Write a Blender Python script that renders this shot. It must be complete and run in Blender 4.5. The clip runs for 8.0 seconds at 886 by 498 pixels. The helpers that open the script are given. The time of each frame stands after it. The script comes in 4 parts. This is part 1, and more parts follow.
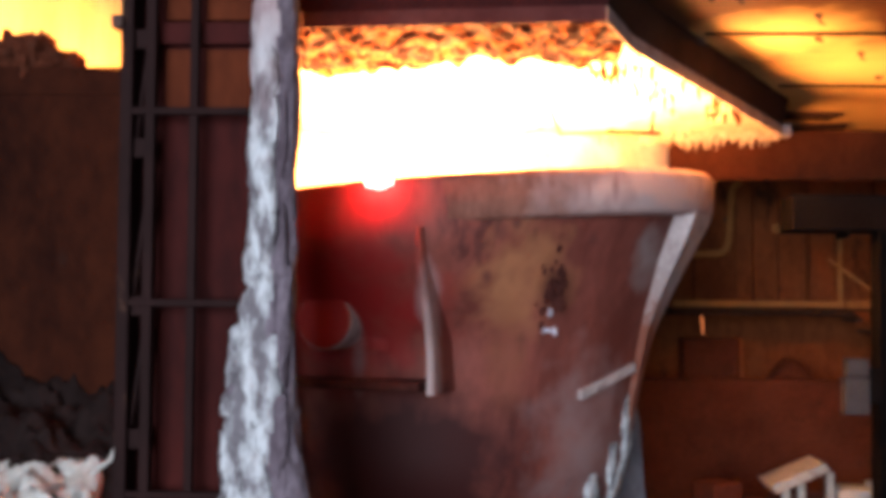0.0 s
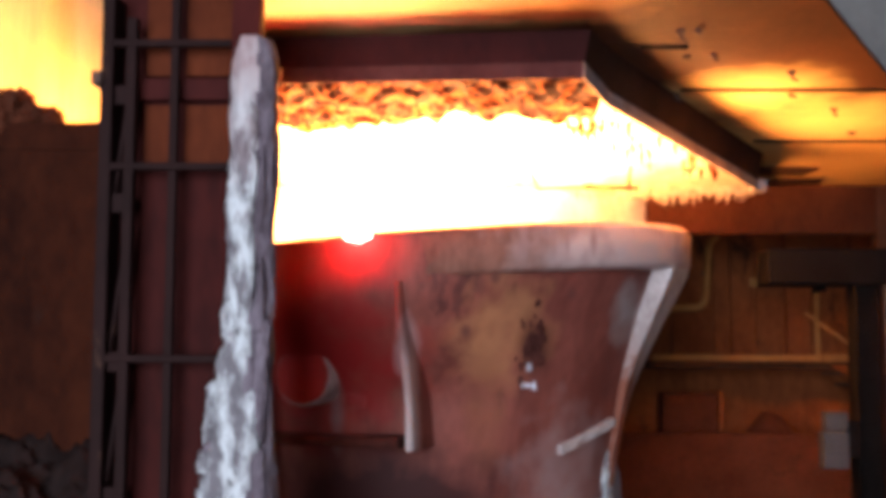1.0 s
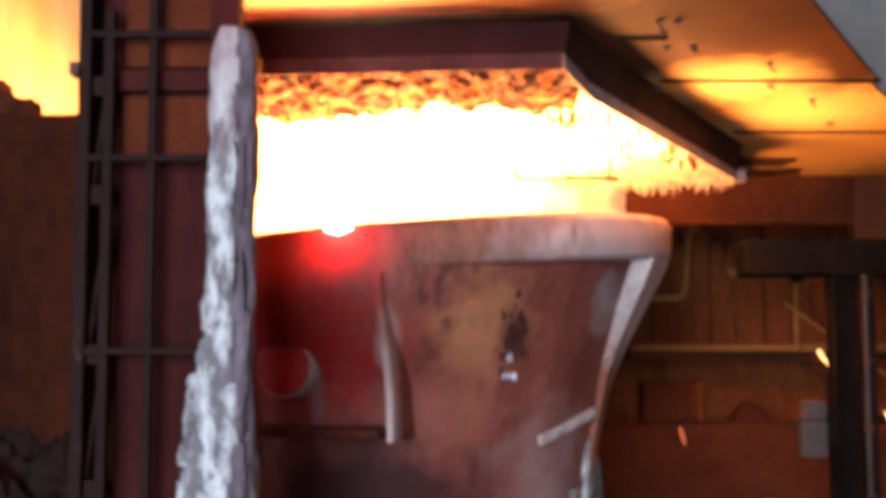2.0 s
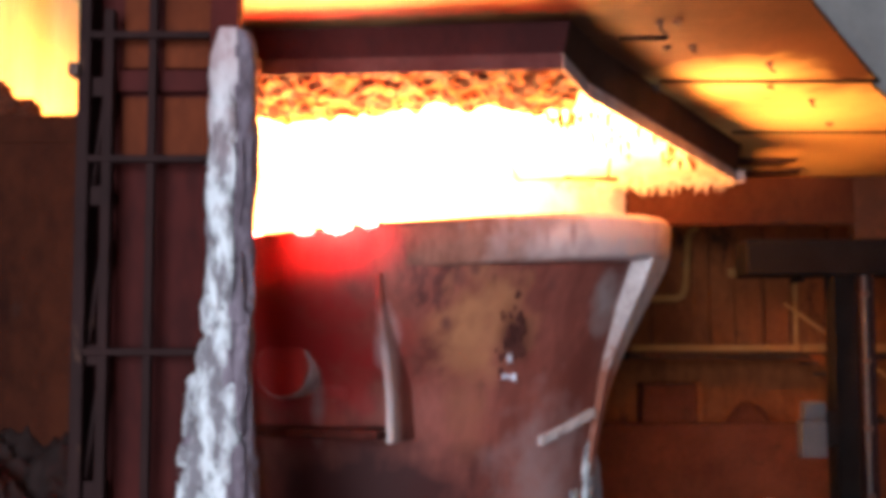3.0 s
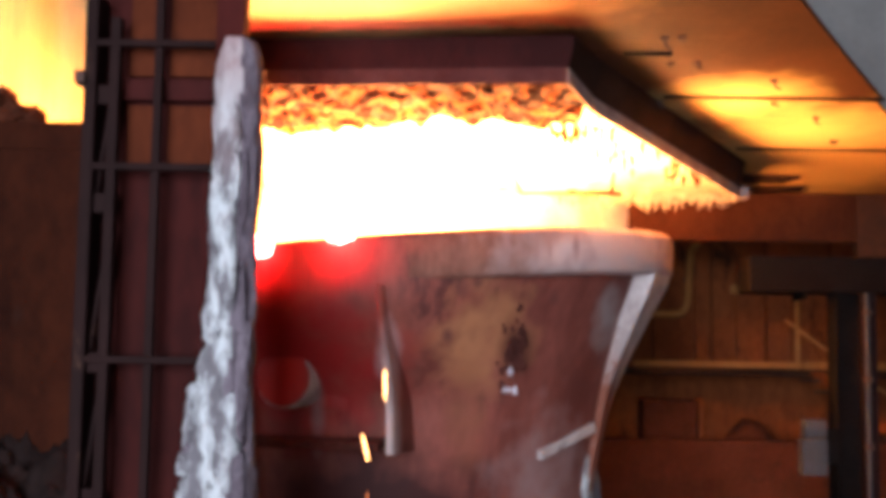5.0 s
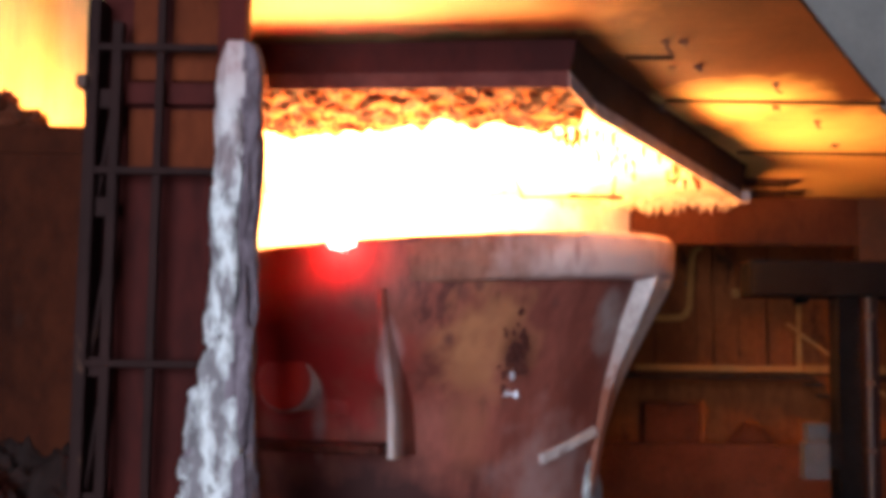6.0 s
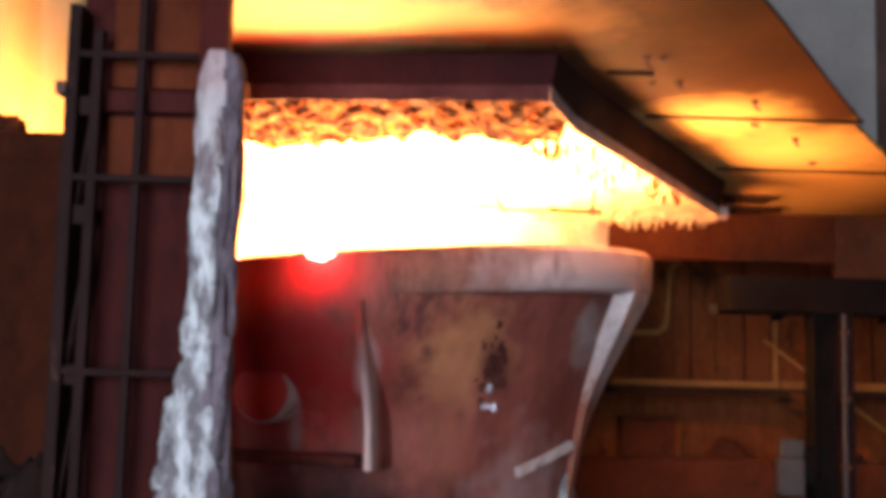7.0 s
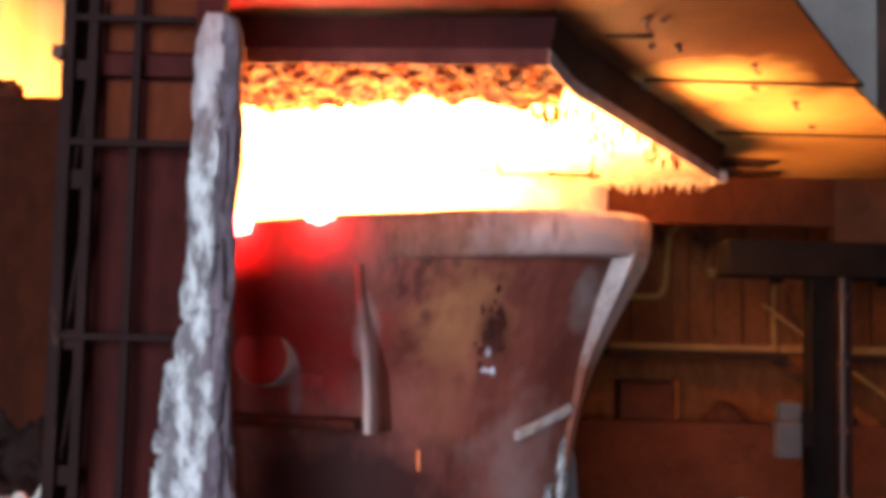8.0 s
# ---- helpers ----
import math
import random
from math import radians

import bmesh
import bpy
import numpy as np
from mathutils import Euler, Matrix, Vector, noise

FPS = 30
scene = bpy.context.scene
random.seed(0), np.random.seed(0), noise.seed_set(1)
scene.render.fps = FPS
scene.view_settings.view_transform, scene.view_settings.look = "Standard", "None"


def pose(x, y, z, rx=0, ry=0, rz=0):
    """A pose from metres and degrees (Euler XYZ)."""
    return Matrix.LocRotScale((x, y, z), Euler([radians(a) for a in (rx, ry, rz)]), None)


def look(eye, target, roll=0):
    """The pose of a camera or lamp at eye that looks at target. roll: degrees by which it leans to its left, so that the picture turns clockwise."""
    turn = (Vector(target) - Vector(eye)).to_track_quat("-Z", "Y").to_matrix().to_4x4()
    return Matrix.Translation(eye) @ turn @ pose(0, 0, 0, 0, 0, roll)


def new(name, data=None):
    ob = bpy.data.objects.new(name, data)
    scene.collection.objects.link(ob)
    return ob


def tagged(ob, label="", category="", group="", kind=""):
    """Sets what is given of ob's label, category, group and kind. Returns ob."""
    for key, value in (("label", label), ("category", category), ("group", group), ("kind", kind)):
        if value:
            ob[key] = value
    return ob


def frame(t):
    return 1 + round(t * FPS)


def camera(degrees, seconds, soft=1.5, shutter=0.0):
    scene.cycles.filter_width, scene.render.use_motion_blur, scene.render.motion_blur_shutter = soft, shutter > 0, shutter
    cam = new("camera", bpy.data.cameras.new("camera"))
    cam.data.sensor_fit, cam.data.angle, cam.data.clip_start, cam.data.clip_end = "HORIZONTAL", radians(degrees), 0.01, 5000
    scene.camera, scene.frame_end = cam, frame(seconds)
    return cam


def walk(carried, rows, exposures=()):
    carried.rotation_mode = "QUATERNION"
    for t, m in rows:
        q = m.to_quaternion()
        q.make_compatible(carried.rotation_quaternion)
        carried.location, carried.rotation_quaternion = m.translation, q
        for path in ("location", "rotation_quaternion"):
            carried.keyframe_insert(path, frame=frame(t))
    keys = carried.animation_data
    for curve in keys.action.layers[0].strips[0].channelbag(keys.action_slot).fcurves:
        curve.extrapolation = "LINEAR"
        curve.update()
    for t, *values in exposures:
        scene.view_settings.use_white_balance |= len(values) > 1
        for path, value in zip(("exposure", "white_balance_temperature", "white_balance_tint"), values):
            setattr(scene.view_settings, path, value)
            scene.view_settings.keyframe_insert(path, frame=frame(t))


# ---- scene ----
cam = camera(42.0, 8.0, soft=5.6)
EYE = (0.0, 0.0, 2.6)
# seconds, yaw, pitch, roll of a hand-held camera that only turns
TURNS = [
    (0, 2.187, 2.340, -0.463), (0.1, 1.990, 3.180, -0.450), (0.2, 1.820, 3.740, -0.420), (0.3, 1.660, 4.170, -0.390),
    (0.4, 1.330, 4.680, -0.360), (0.5, 1.145, 4.936, -0.339), (0.8, 1.145, 4.682, -0.298), (1, 1.138, 5.057, -0.271),
    (1.2, 0.671, 4.831, -0.199), (1.5, 0.240, 4.615, -0.091), (3, 0.168, 4.652, 0.012), (3.2, 0.114, 4.484, 0.006),
    (3.5, 0.006, 4.001, -0.004), (3.8, 0.452, 4.216, -0.252), (4, 0.411, 4.310, -0.417), (4.2, 0.287, 4.421, -0.557),
    (4.5, 0.155, 4.807, -0.766), (6, 0.296, 5.446, -0.806), (6.2, 0.064, 5.319, -0.922), (6.5, -0.558, 4.887, -1.095),
    (7, -0.809, 6.068, -1.439), (7.2, -0.824, 5.974, -1.489), (7.5, -0.974, 5.585, -1.565), (7.8, -0.652, 4.835, -1.440),
    (8, -0.856, 4.302, -1.356)]
walk(cam, [(t, pose(*EYE, 90 + p, r, y)) for t, y, p, r in TURNS], exposures=[(t, e, 6350, 18) for t, e in (
    (0.0, 0.12), (1.0, 0.22), (1.5, 0.25), (3.0, 0.46), (3.5, 0.38), (4.0, 0.25), (4.5, 0.30), (6.0, 0.22), (7.0, 0.10), (8.0, 0.20))])

# ---- daylight: an overcast sky through the open end of the hall behind the camera ----
world = bpy.data.worlds.new("overcast")
scene.world = world
world.use_nodes = True
sky = world.node_tree.nodes.new("ShaderNodeTexSky")
sky.sky_type, sky.sun_disc, sky.sun_elevation, sky.sun_rotation = "NISHITA", False, radians(35), radians(200)
world.node_tree.links.new(sky.outputs[0], world.node_tree.nodes["Background"].inputs[0])
world.node_tree.nodes["Background"].inputs[1].default_value = 0.08

DAY = bpy.data.lights.new("daylight", "AREA")
DAY.shape, DAY.size, DAY.size_y, DAY.energy, DAY.color = "RECTANGLE", 5.2, 4.5, 1600.0, (0.85, 0.91, 1.0)
day = new("daylight", DAY)
day.matrix_basis = look((-2.4, -5.9, 3.2), (0.2, 7.0, 2.4))

SLAG_LIGHT = (1.0, 0.41, 0.112)
SLAG_POWER = 150.0


# ---- materials ----
def material(name, base, base2, rough=0.8, metal=0.0, scale=3.0, fine=30.0, bump=0.3, stretch=(1, 1, 1), third=None,
             third_at=0.6, third_scale=1.2, depth=0.02, gloss=0.5, edges=(0.35, 0.68)):
    """Two mixed tones at a coarse and a fine scale, an optional third tone in patches, and relief."""
    m = bpy.data.materials.new(name)
    m.use_nodes = True
    nt = m.node_tree
    n, l = nt.nodes, nt.links
    bsdf = n["Principled BSDF"]
    tc = n.new("ShaderNodeTexCoord")
    mp = n.new("ShaderNodeMapping")
    mp.inputs["Scale"].default_value = stretch
    l.new(tc.outputs["Object"], mp.inputs[0])

    def tex(sc, detail, rough_=0.6):
        t = n.new("ShaderNodeTexNoise")
        t.inputs["Scale"].default_value, t.inputs["Detail"].default_value, t.inputs["Roughness"].default_value = sc, detail, rough_
        l.new(mp.outputs[0], t.inputs["Vector"])
        return t

    coarse, grain = tex(scale, 6), tex(fine, 5)
    ramp = n.new("ShaderNodeValToRGB")
    ramp.color_ramp.elements[0].position, ramp.color_ramp.elements[1].position = edges
    ramp.color_ramp.elements[0].color, ramp.color_ramp.elements[1].color = (*base, 1), (*base2, 1)
    add = n.new("ShaderNodeMath")
    add.operation = "MULTIPLY_ADD"
    add.inputs[1].default_value = 0.35
    l.new(grain.outputs[0], add.inputs[0])
    sub = n.new("ShaderNodeMath")
    sub.operation = "SUBTRACT"
    sub.inputs[1].default_value = 0.175
    l.new(coarse.outputs[0], sub.inputs[0])
    l.new(sub.outputs[0], add.inputs[2])
    l.new(add.outputs[0], ramp.inputs[0])
    colour = ramp.outputs[0]
    if third:
        t3 = tex(third_scale, 7, 0.7)
        r3 = n.new("ShaderNodeValToRGB")
        r3.color_ramp.elements[0].position, r3.color_ramp.elements[1].position = third_at, third_at + 0.08
        l.new(t3.outputs[0], r3.inputs[0])
        mix = n.new("ShaderNodeMix")
        mix.data_type = "RGBA"
        l.new(r3.outputs[0], mix.inputs["Factor"])
        l.new(colour, mix.inputs["A"])
        mix.inputs["B"].default_value = (*third, 1)
        colour = mix.outputs["Result"]
    l.new(colour, bsdf.inputs["Base Color"])
    bsdf.inputs["Roughness"].default_value, bsdf.inputs["Metallic"].default_value = rough, metal
    bsdf.inputs["Specular IOR Level"].default_value = gloss
    bm_ = n.new("ShaderNodeBump")
    bm_.inputs["Strength"].default_value, bm_.inputs["Distance"].default_value = bump, depth
    l.new(add.outputs[0], bm_.inputs["Height"])
    l.new(bm_.outputs[0], bsdf.inputs["Normal"])
    return m


def glowing(name, colour, power):
    m = bpy.data.materials.new(name)
    m.use_nodes = True
    b = m.node_tree.nodes["Principled BSDF"]
    b.inputs["Base Color"].default_value = (0.05, 0.03, 0.02, 1)
    b.inputs["Roughness"].default_value = 0.9
    b.inputs["Emission Color"].default_value, b.inputs["Emission Strength"].default_value = (*colour, 1), power
    return m


M = {
    "pot": material("scaled_cast_steel", (0.15, 0.040, 0.029), (0.29, 0.088, 0.064), 0.62, 0.0, 2.4, 22, 0.4, (1, 1, 0.22), (0.085, 0.026, 0.021), 0.57, 2.6, gloss=0.35),
    "pot_rim": material("chalky_cast_steel", (0.12, 0.045, 0.03), (0.26, 0.12, 0.085), 0.75, 0.0, 3.0, 30, 0.4, (1, 1, 0.5), (0.08, 0.04, 0.03), 0.60, 2.5, gloss=0.25),
    "pot_edge": material("lime_dusted_steel", (0.36, 0.31, 0.30), (0.60, 0.56, 0.55), 0.9, 0.0, 5.0, 40, 0.5, (1, 1, 0.6), (0.16, 0.07, 0.05), 0.58, 4.0, gloss=0.25),
    "dark_steel": material("sooty_steel", (0.035, 0.022, 0.018), (0.08, 0.05, 0.04), 0.7, 0.0, 2.0, 25, 0.3, gloss=0.12),
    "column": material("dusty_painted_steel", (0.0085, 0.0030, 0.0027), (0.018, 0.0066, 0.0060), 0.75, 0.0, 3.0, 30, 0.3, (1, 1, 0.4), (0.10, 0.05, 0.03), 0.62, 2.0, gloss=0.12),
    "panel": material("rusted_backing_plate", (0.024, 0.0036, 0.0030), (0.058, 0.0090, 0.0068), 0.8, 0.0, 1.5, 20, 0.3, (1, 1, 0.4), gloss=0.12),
    "crust_white": material("splashed_lime_slag", (0.16, 0.155, 0.17), (0.56, 0.62, 0.64), 0.95, 0.0, 9.0, 45, 1.0, (1, 1, 0.45), (0.11, 0.08, 0.08), 0.60, 8.0, 0.05, 0.2, (0.40, 0.58)),
    "ceiling": material("stained_plate_painted_glow", (0.042, 0.013, 0.0030), (0.078, 0.026, 0.0063), 0.65, 0.0, 1.2, 18, 0.25, (1, 1, 1), (0.052, 0.016, 0.0045), 0.58, 1.0, gloss=0.25),
    "ceiling_rust": material("rusty_ceiling_plate", (0.056, 0.016, 0.0045), (0.115, 0.036, 0.010), 0.65, 0.0, 1.5, 18, 0.25, (1, 1, 1), (0.05, 0.016, 0.005), 0.56, 1.2, gloss=0.2),
    "seam": material("burnt_seam", (0.03, 0.015, 0.01), (0.07, 0.035, 0.02), 0.8),
    "strip": material("dusty_daylit_edge", (0.20, 0.150, 0.140), (0.34, 0.275, 0.262), 0.8, 0.0, 4.0, 30, 0.3),
    "lining": material("hot_refractory_lining", (0.40, 0.30, 0.20), (0.62, 0.52, 0.38), 0.9, 0.0, 3.0, 14, 0.9, (1, 1, 1), (0.05, 0.02, 0.008), 0.59, 4.5, 0.06),
    "hot_wall": material("pale_glow_wall", (0.60, 0.52, 0.42), (0.82, 0.76, 0.66), 0.9, 0.0, 3.0, 14, 0.6, (1, 1, 1), (0.40, 0.30, 0.20), 0.62, 3.0, 0.04, 0.2),
    "crust": material("dark_slag_crust", (0.005, 0.0015, 0.001), (0.13, 0.046, 0.015), 0.85, 0.0, 8.0, 22, 0.5, (1, 0.6, 1), None, 0.6, 1.2, 0.05, 0.1, (0.47, 0.57)),
    "rust_wall": material("rusted_sheet_wall", (0.12, 0.031, 0.009), (0.28, 0.080, 0.023), 0.8, 0.0, 0.9, 14, 0.3, (1, 1, 0.5), (0.05, 0.018, 0.008), 0.56, 0.9, gloss=0.1),
    "yellow_wall": material("scorched_yellow_plaster", (0.50, 0.34, 0.14), (0.66, 0.47, 0.22), 0.85, 0.0, 1.2, 15, 0.3, (2.5, 2.5, 0.3)),
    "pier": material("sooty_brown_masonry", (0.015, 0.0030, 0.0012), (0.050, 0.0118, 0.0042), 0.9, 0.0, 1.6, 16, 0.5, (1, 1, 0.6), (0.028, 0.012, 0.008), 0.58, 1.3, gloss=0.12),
    "floor": material("dusty_red_brown_floor", (0.052, 0.013, 0.007), (0.105, 0.029, 0.016), 0.9, 0.0, 0.7, 12, 0.4, (1, 1, 1), (0.07, 0.04, 0.03), 0.6, 0.6, gloss=0.12),
    "grey_plate": material("daylit_grey_plate", (0.17, 0.172, 0.165), (0.235, 0.237, 0.225), 0.7, 0.0, 1.2, 20, 0.15),
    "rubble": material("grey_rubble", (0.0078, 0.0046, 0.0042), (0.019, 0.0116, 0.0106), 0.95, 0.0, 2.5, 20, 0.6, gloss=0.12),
    "pale_debris": material("pale_dusty_debris", (0.34, 0.35, 0.32), (0.58, 0.60, 0.56), 0.9, 0.0, 3.0, 25, 0.5, (1, 1, 1), (0.20, 0.13, 0.10), 0.6, 2.5),
    "blue_grey": material("blue_grey_steel", (0.024, 0.028, 0.033), (0.052, 0.058, 0.068), 0.7, 0.0, 3.0, 25, 0.2),
    "orange_pipe": material("ochre_painted_steel", (0.30, 0.125, 0.034), (0.44, 0.20, 0.06), 0.6, 0.0, 3.0, 25, 0.2, gloss=0.1),
    "hall": material("grimy_hall_cladding", (0.10, 0.09, 0.085), (0.18, 0.165, 0.155), 0.85, 0.0, 0.5, 8, 0.2, gloss=0.12),
    "slag": glowing("molten_slag", SLAG_LIGHT, SLAG_POWER),
    # red emission throws a halo in place of the opening's glare
    "spill": glowing("red_glare_spill", (1.0, 0.045, 0.036), 160.0),
    "spark": glowing("burning_spark", (1.0, 0.50, 0.16), 9.0),
    "ember": glowing("cooling_spark", (1.0, 0.26, 0.07), 2.2),
    "black_steel": material("soot_black_steel", (0.004, 0.0032, 0.003), (0.010, 0.008, 0.0075), 0.85, 0.0, 2.0, 25, 0.3, gloss=0.06),
    "grey_slag_shade": material("grey_slag_and_shade", (0.080, 0.064, 0.078), (0.19, 0.165, 0.195), 0.95, 0.0, 5.0, 40, 0.8, (1, 1, 0.5), (0.40, 0.37, 0.41), 0.67, 6.0, 0.04, 0.2),
    "cover": material("scorched_cover_plate", (0.045, 0.009, 0.003), (0.10, 0.0225, 0.0075), 0.8, 0.0, 1.8, 20, 0.3, (1, 1, 0.5), (0.025, 0.008, 0.004), 0.58, 2.2, gloss=0.1),
    "skirt": material("rust_red_skirt_plate", (0.026, 0.0045, 0.0040), (0.062, 0.0105, 0.0085), 0.8, 0.0, 1.5, 20, 0.3, (1, 1, 0.4), (0.030, 0.006, 0.005), 0.57, 1.6, gloss=0.12),
    "prop": material("dusty_blue_grey_steel", (0.085, 0.095, 0.115), (0.18, 0.20, 0.235), 0.75, 0.0, 3.0, 25, 0.3, gloss=0.2),
    "header": material("scorched_header_plate", (0.040, 0.010, 0.0035), (0.085, 0.024, 0.008), 0.8, 0.0, 1.6, 18, 0.3, (1, 1, 0.5), (0.04, 0.012, 0.005), 0.56, 1.2, gloss=0.1),
    "low_rust": material("dusty_red_brown_plate", (0.058, 0.015, 0.0075), (0.112, 0.033, 0.016), 0.9, 0.0, 1.1, 14, 0.4, (1, 1, 1), (0.05, 0.018, 0.010), 0.58, 1.4, gloss=0.1),
    "scab": material("dark_red_scale", (0.040, 0.0105, 0.008), (0.10, 0.030, 0.022), 0.85, 0.0, 8.0, 40, 0.4, gloss=0.2),
    "front_lip": material("dark_lip_plate", (0.060, 0.013, 0.011), (0.105, 0.032, 0.027), 0.8, 0.0, 4.0, 30, 0.3, gloss=0.15),
    "dark_brown": material("dark_brown_plate", (0.018, 0.008, 0.005), (0.050, 0.021, 0.012), 0.8, 0.0, 1.5, 20, 0.3, gloss=0.1),
    "bare": material("bare_bright_steel", (0.55, 0.60, 0.70), (0.70, 0.76, 0.86), 0.45, 0.5),
}


def webbed(mat, dark, bright):
    """A web of pale rims round dark hollows: lit ridges and shaded pits of the slag, put into its colour."""
    nt = mat.node_tree
    n, l = nt.nodes, nt.links
    bsdf = n["Principled BSDF"]
    tc, mp, nz = n.new("ShaderNodeTexCoord"), n.new("ShaderNodeMapping"), n.new("ShaderNodeTexNoise")
    mp.inputs["Scale"].default_value = (1.0, 1.35, 0.8)
    nz.inputs["Scale"].default_value, nz.inputs["Detail"].default_value = 4.5, 6.0
    l.new(tc.outputs["Object"], mp.inputs[0])
    l.new(mp.outputs[0], nz.inputs["Vector"])
    bend = n.new("ShaderNodeMix")
    bend.data_type, bend.blend_type = "RGBA", "LINEAR_LIGHT"
    bend.inputs["Factor"].default_value = 0.08
    l.new(mp.outputs[0], bend.inputs["A"])
    l.new(nz.outputs["Color"], bend.inputs["B"])
    lows = []
    for sc, width in ((3.2, 0.8), (7.0, 1.5)):
        v = n.new("ShaderNodeTexVoronoi")
        v.feature = "DISTANCE_TO_EDGE"
        v.inputs["Scale"].default_value = sc
        l.new(bend.outputs["Result"], v.inputs["Vector"])
        m_ = n.new("ShaderNodeMath")
        m_.operation = "MULTIPLY"
        m_.inputs[1].default_value = width
        l.new(v.outputs["Distance"], m_.inputs[0])
        lows.append(m_.outputs[0])
    low = n.new("ShaderNodeMath")
    low.operation = "MINIMUM"
    l.new(lows[0], low.inputs[0])
    l.new(lows[1], low.inputs[1])
    grain = n.new("ShaderNodeMath")
    grain.operation = "MULTIPLY_ADD"
    grain.inputs[1].default_value = 0.22
    l.new(nz.outputs[0], grain.inputs[0])
    l.new(low.outputs[0], grain.inputs[2])
    ramp = n.new("ShaderNodeValToRGB")
    e = ramp.color_ramp.elements
    e[0].position, e[1].position = 0.122, 0.168
    e[0].color, e[1].color = (*bright, 1), (*dark, 1)
    l.new(grain.outputs[0], ramp.inputs[0])
    l.new(ramp.outputs[0], bsdf.inputs["Base Color"])


webbed(M["crust"], (0.012, 0.0011, 0.0009), (0.21, 0.066, 0.017))


def add_patch(mat, centre, radii, colour, ragged=0.5, inner=0.55):
    """A ragged ellipsoid of another colour, for stains and painted light, in the object's own space."""
    nt = mat.node_tree
    n, l = nt.nodes, nt.links
    bsdf = n["Principled BSDF"]
    old = bsdf.inputs["Base Color"].links[0].from_socket
    tc = n.new("ShaderNodeTexCoord")
    sub = n.new("ShaderNodeVectorMath")
    sub.operation = "SUBTRACT"
    sub.inputs[1].default_value = centre
    l.new(tc.outputs["Object"], sub.inputs[0])
    div = n.new("ShaderNodeVectorMath")
    div.operation = "DIVIDE"
    div.inputs[1].default_value = radii
    l.new(sub.outputs[0], div.inputs[0])
    ln = n.new("ShaderNodeVectorMath")
    ln.operation = "LENGTH"
    l.new(div.outputs[0], ln.inputs[0])
    nz = n.new("ShaderNodeTexNoise")
    nz.inputs["Scale"].default_value, nz.inputs["Detail"].default_value = 5.0, 6.0
    l.new(tc.outputs["Object"], nz.inputs["Vector"])
    ma = n.new("ShaderNodeMath")
    ma.operation = "MULTIPLY_ADD"
    ma.inputs[1].default_value = ragged * 2
    l.new(nz.outputs[0], ma.inputs[0])
    l.new(ln.outputs["Value"], ma.inputs[2])
    mr = n.new("ShaderNodeMapRange")
    mr.inputs["From Min"].default_value, mr.inputs["From Max"].default_value = inner + ragged, 1.0 + ragged
    mr.inputs["To Min"].default_value, mr.inputs["To Max"].default_value = 1.0, 0.0
    l.new(ma.outputs[0], mr.inputs["Value"])
    mix = n.new("ShaderNodeMix")
    mix.data_type = "RGBA"
    l.new(mr.outputs[0], mix.inputs["Factor"])
    l.new(old, mix.inputs["A"])
    mix.inputs["B"].default_value = (*colour, 1)
    l.new(mix.outputs["Result"], bsdf.inputs["Base Color"])


# patches on the pot: ochre burn, chalky east side, painted glare and shade; painted glare on the leg's top
add_patch(M["pot"], (0.64, -1.75, 2.72), (0.42, 0.5, 0.46), (0.42, 0.18, 0.085), 0.9, 0.2)
add_patch(M["pot"], (0.55, -1.8, 2.15), (0.20, 0.5, 0.5), (0.24, 0.085, 0.045), 0.5, 0.1)
add_patch(M["pot"], (1.52, -1.05, 2.88), (0.17, 0.5, 0.26), (0.34, 0.28, 0.27), 0.7, 0.1)
add_patch(M["pot"], (0.86, -1.65, 2.62), (0.15, 0.5, 0.25), (0.075, 0.020, 0.015), 0.8, 0.1)
# red glare of the brim, put into the colour round the trunnion
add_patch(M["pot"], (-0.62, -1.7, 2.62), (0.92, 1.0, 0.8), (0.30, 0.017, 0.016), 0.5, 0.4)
# shade below the trunnion ledge, painted as a dark patch
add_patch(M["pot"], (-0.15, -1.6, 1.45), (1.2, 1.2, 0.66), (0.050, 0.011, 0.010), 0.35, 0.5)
add_patch(M["pot"], (-0.42, -1.9, 2.2), (0.07, 0.6, 0.34), (0.24, 0.17, 0.165), 0.6, 0.15)
# lower east flank paled: lime dust and daylight in one colour
add_patch(M["pot"], (1.15, -1.2, 1.55), (0.5, 0.8, 0.85), (0.30, 0.19, 0.18), 0.7, 0.1)
add_patch(M["pot"], (0.05, -2.06, 1.95), (0.13, 0.34, 1.05), (0.56, 0.52, 0.51), 0.3, 0.15)
add_patch(M["pot_rim"], (1.55, -1.2, 3.25), (1.15, 1.6, 0.5), (0.54, 0.42, 0.40), 0.5, 0.35)
# rust runs down the rim band and dark specks round the ochre burn
for x, w, h in ((0.78, 0.05, 0.18), (0.97, 0.03, 0.15), (1.06, 0.02, 0.11), (1.24, 0.03, 0.13)):
    add_patch(M["pot_rim"], (x, -math.sqrt(4.73 - x * x), 3.32), (w, 0.3, h), (0.33, 0.21, 0.19), 0.8, 0.1)
for x, z, w in ((0.50, 3.0, 0.06), (0.60, 3.06, 0.04), (1.12, 2.98, 0.05), (0.42, 2.72, 0.045), (0.36, 2.88, 0.05)):
    add_patch(M["pot"], (x, -1.8, z), (w, 0.6, w * 1.3), (0.13, 0.043, 0.036), 0.7, 0.1)
# pink glare on the leg's upper part, put into its colour
add_patch(M["crust_white"], (0.3, 0.0, 4.3), (0.6, 0.6, 1.15), (0.37, 0.265, 0.265), 0.5, 0.2)
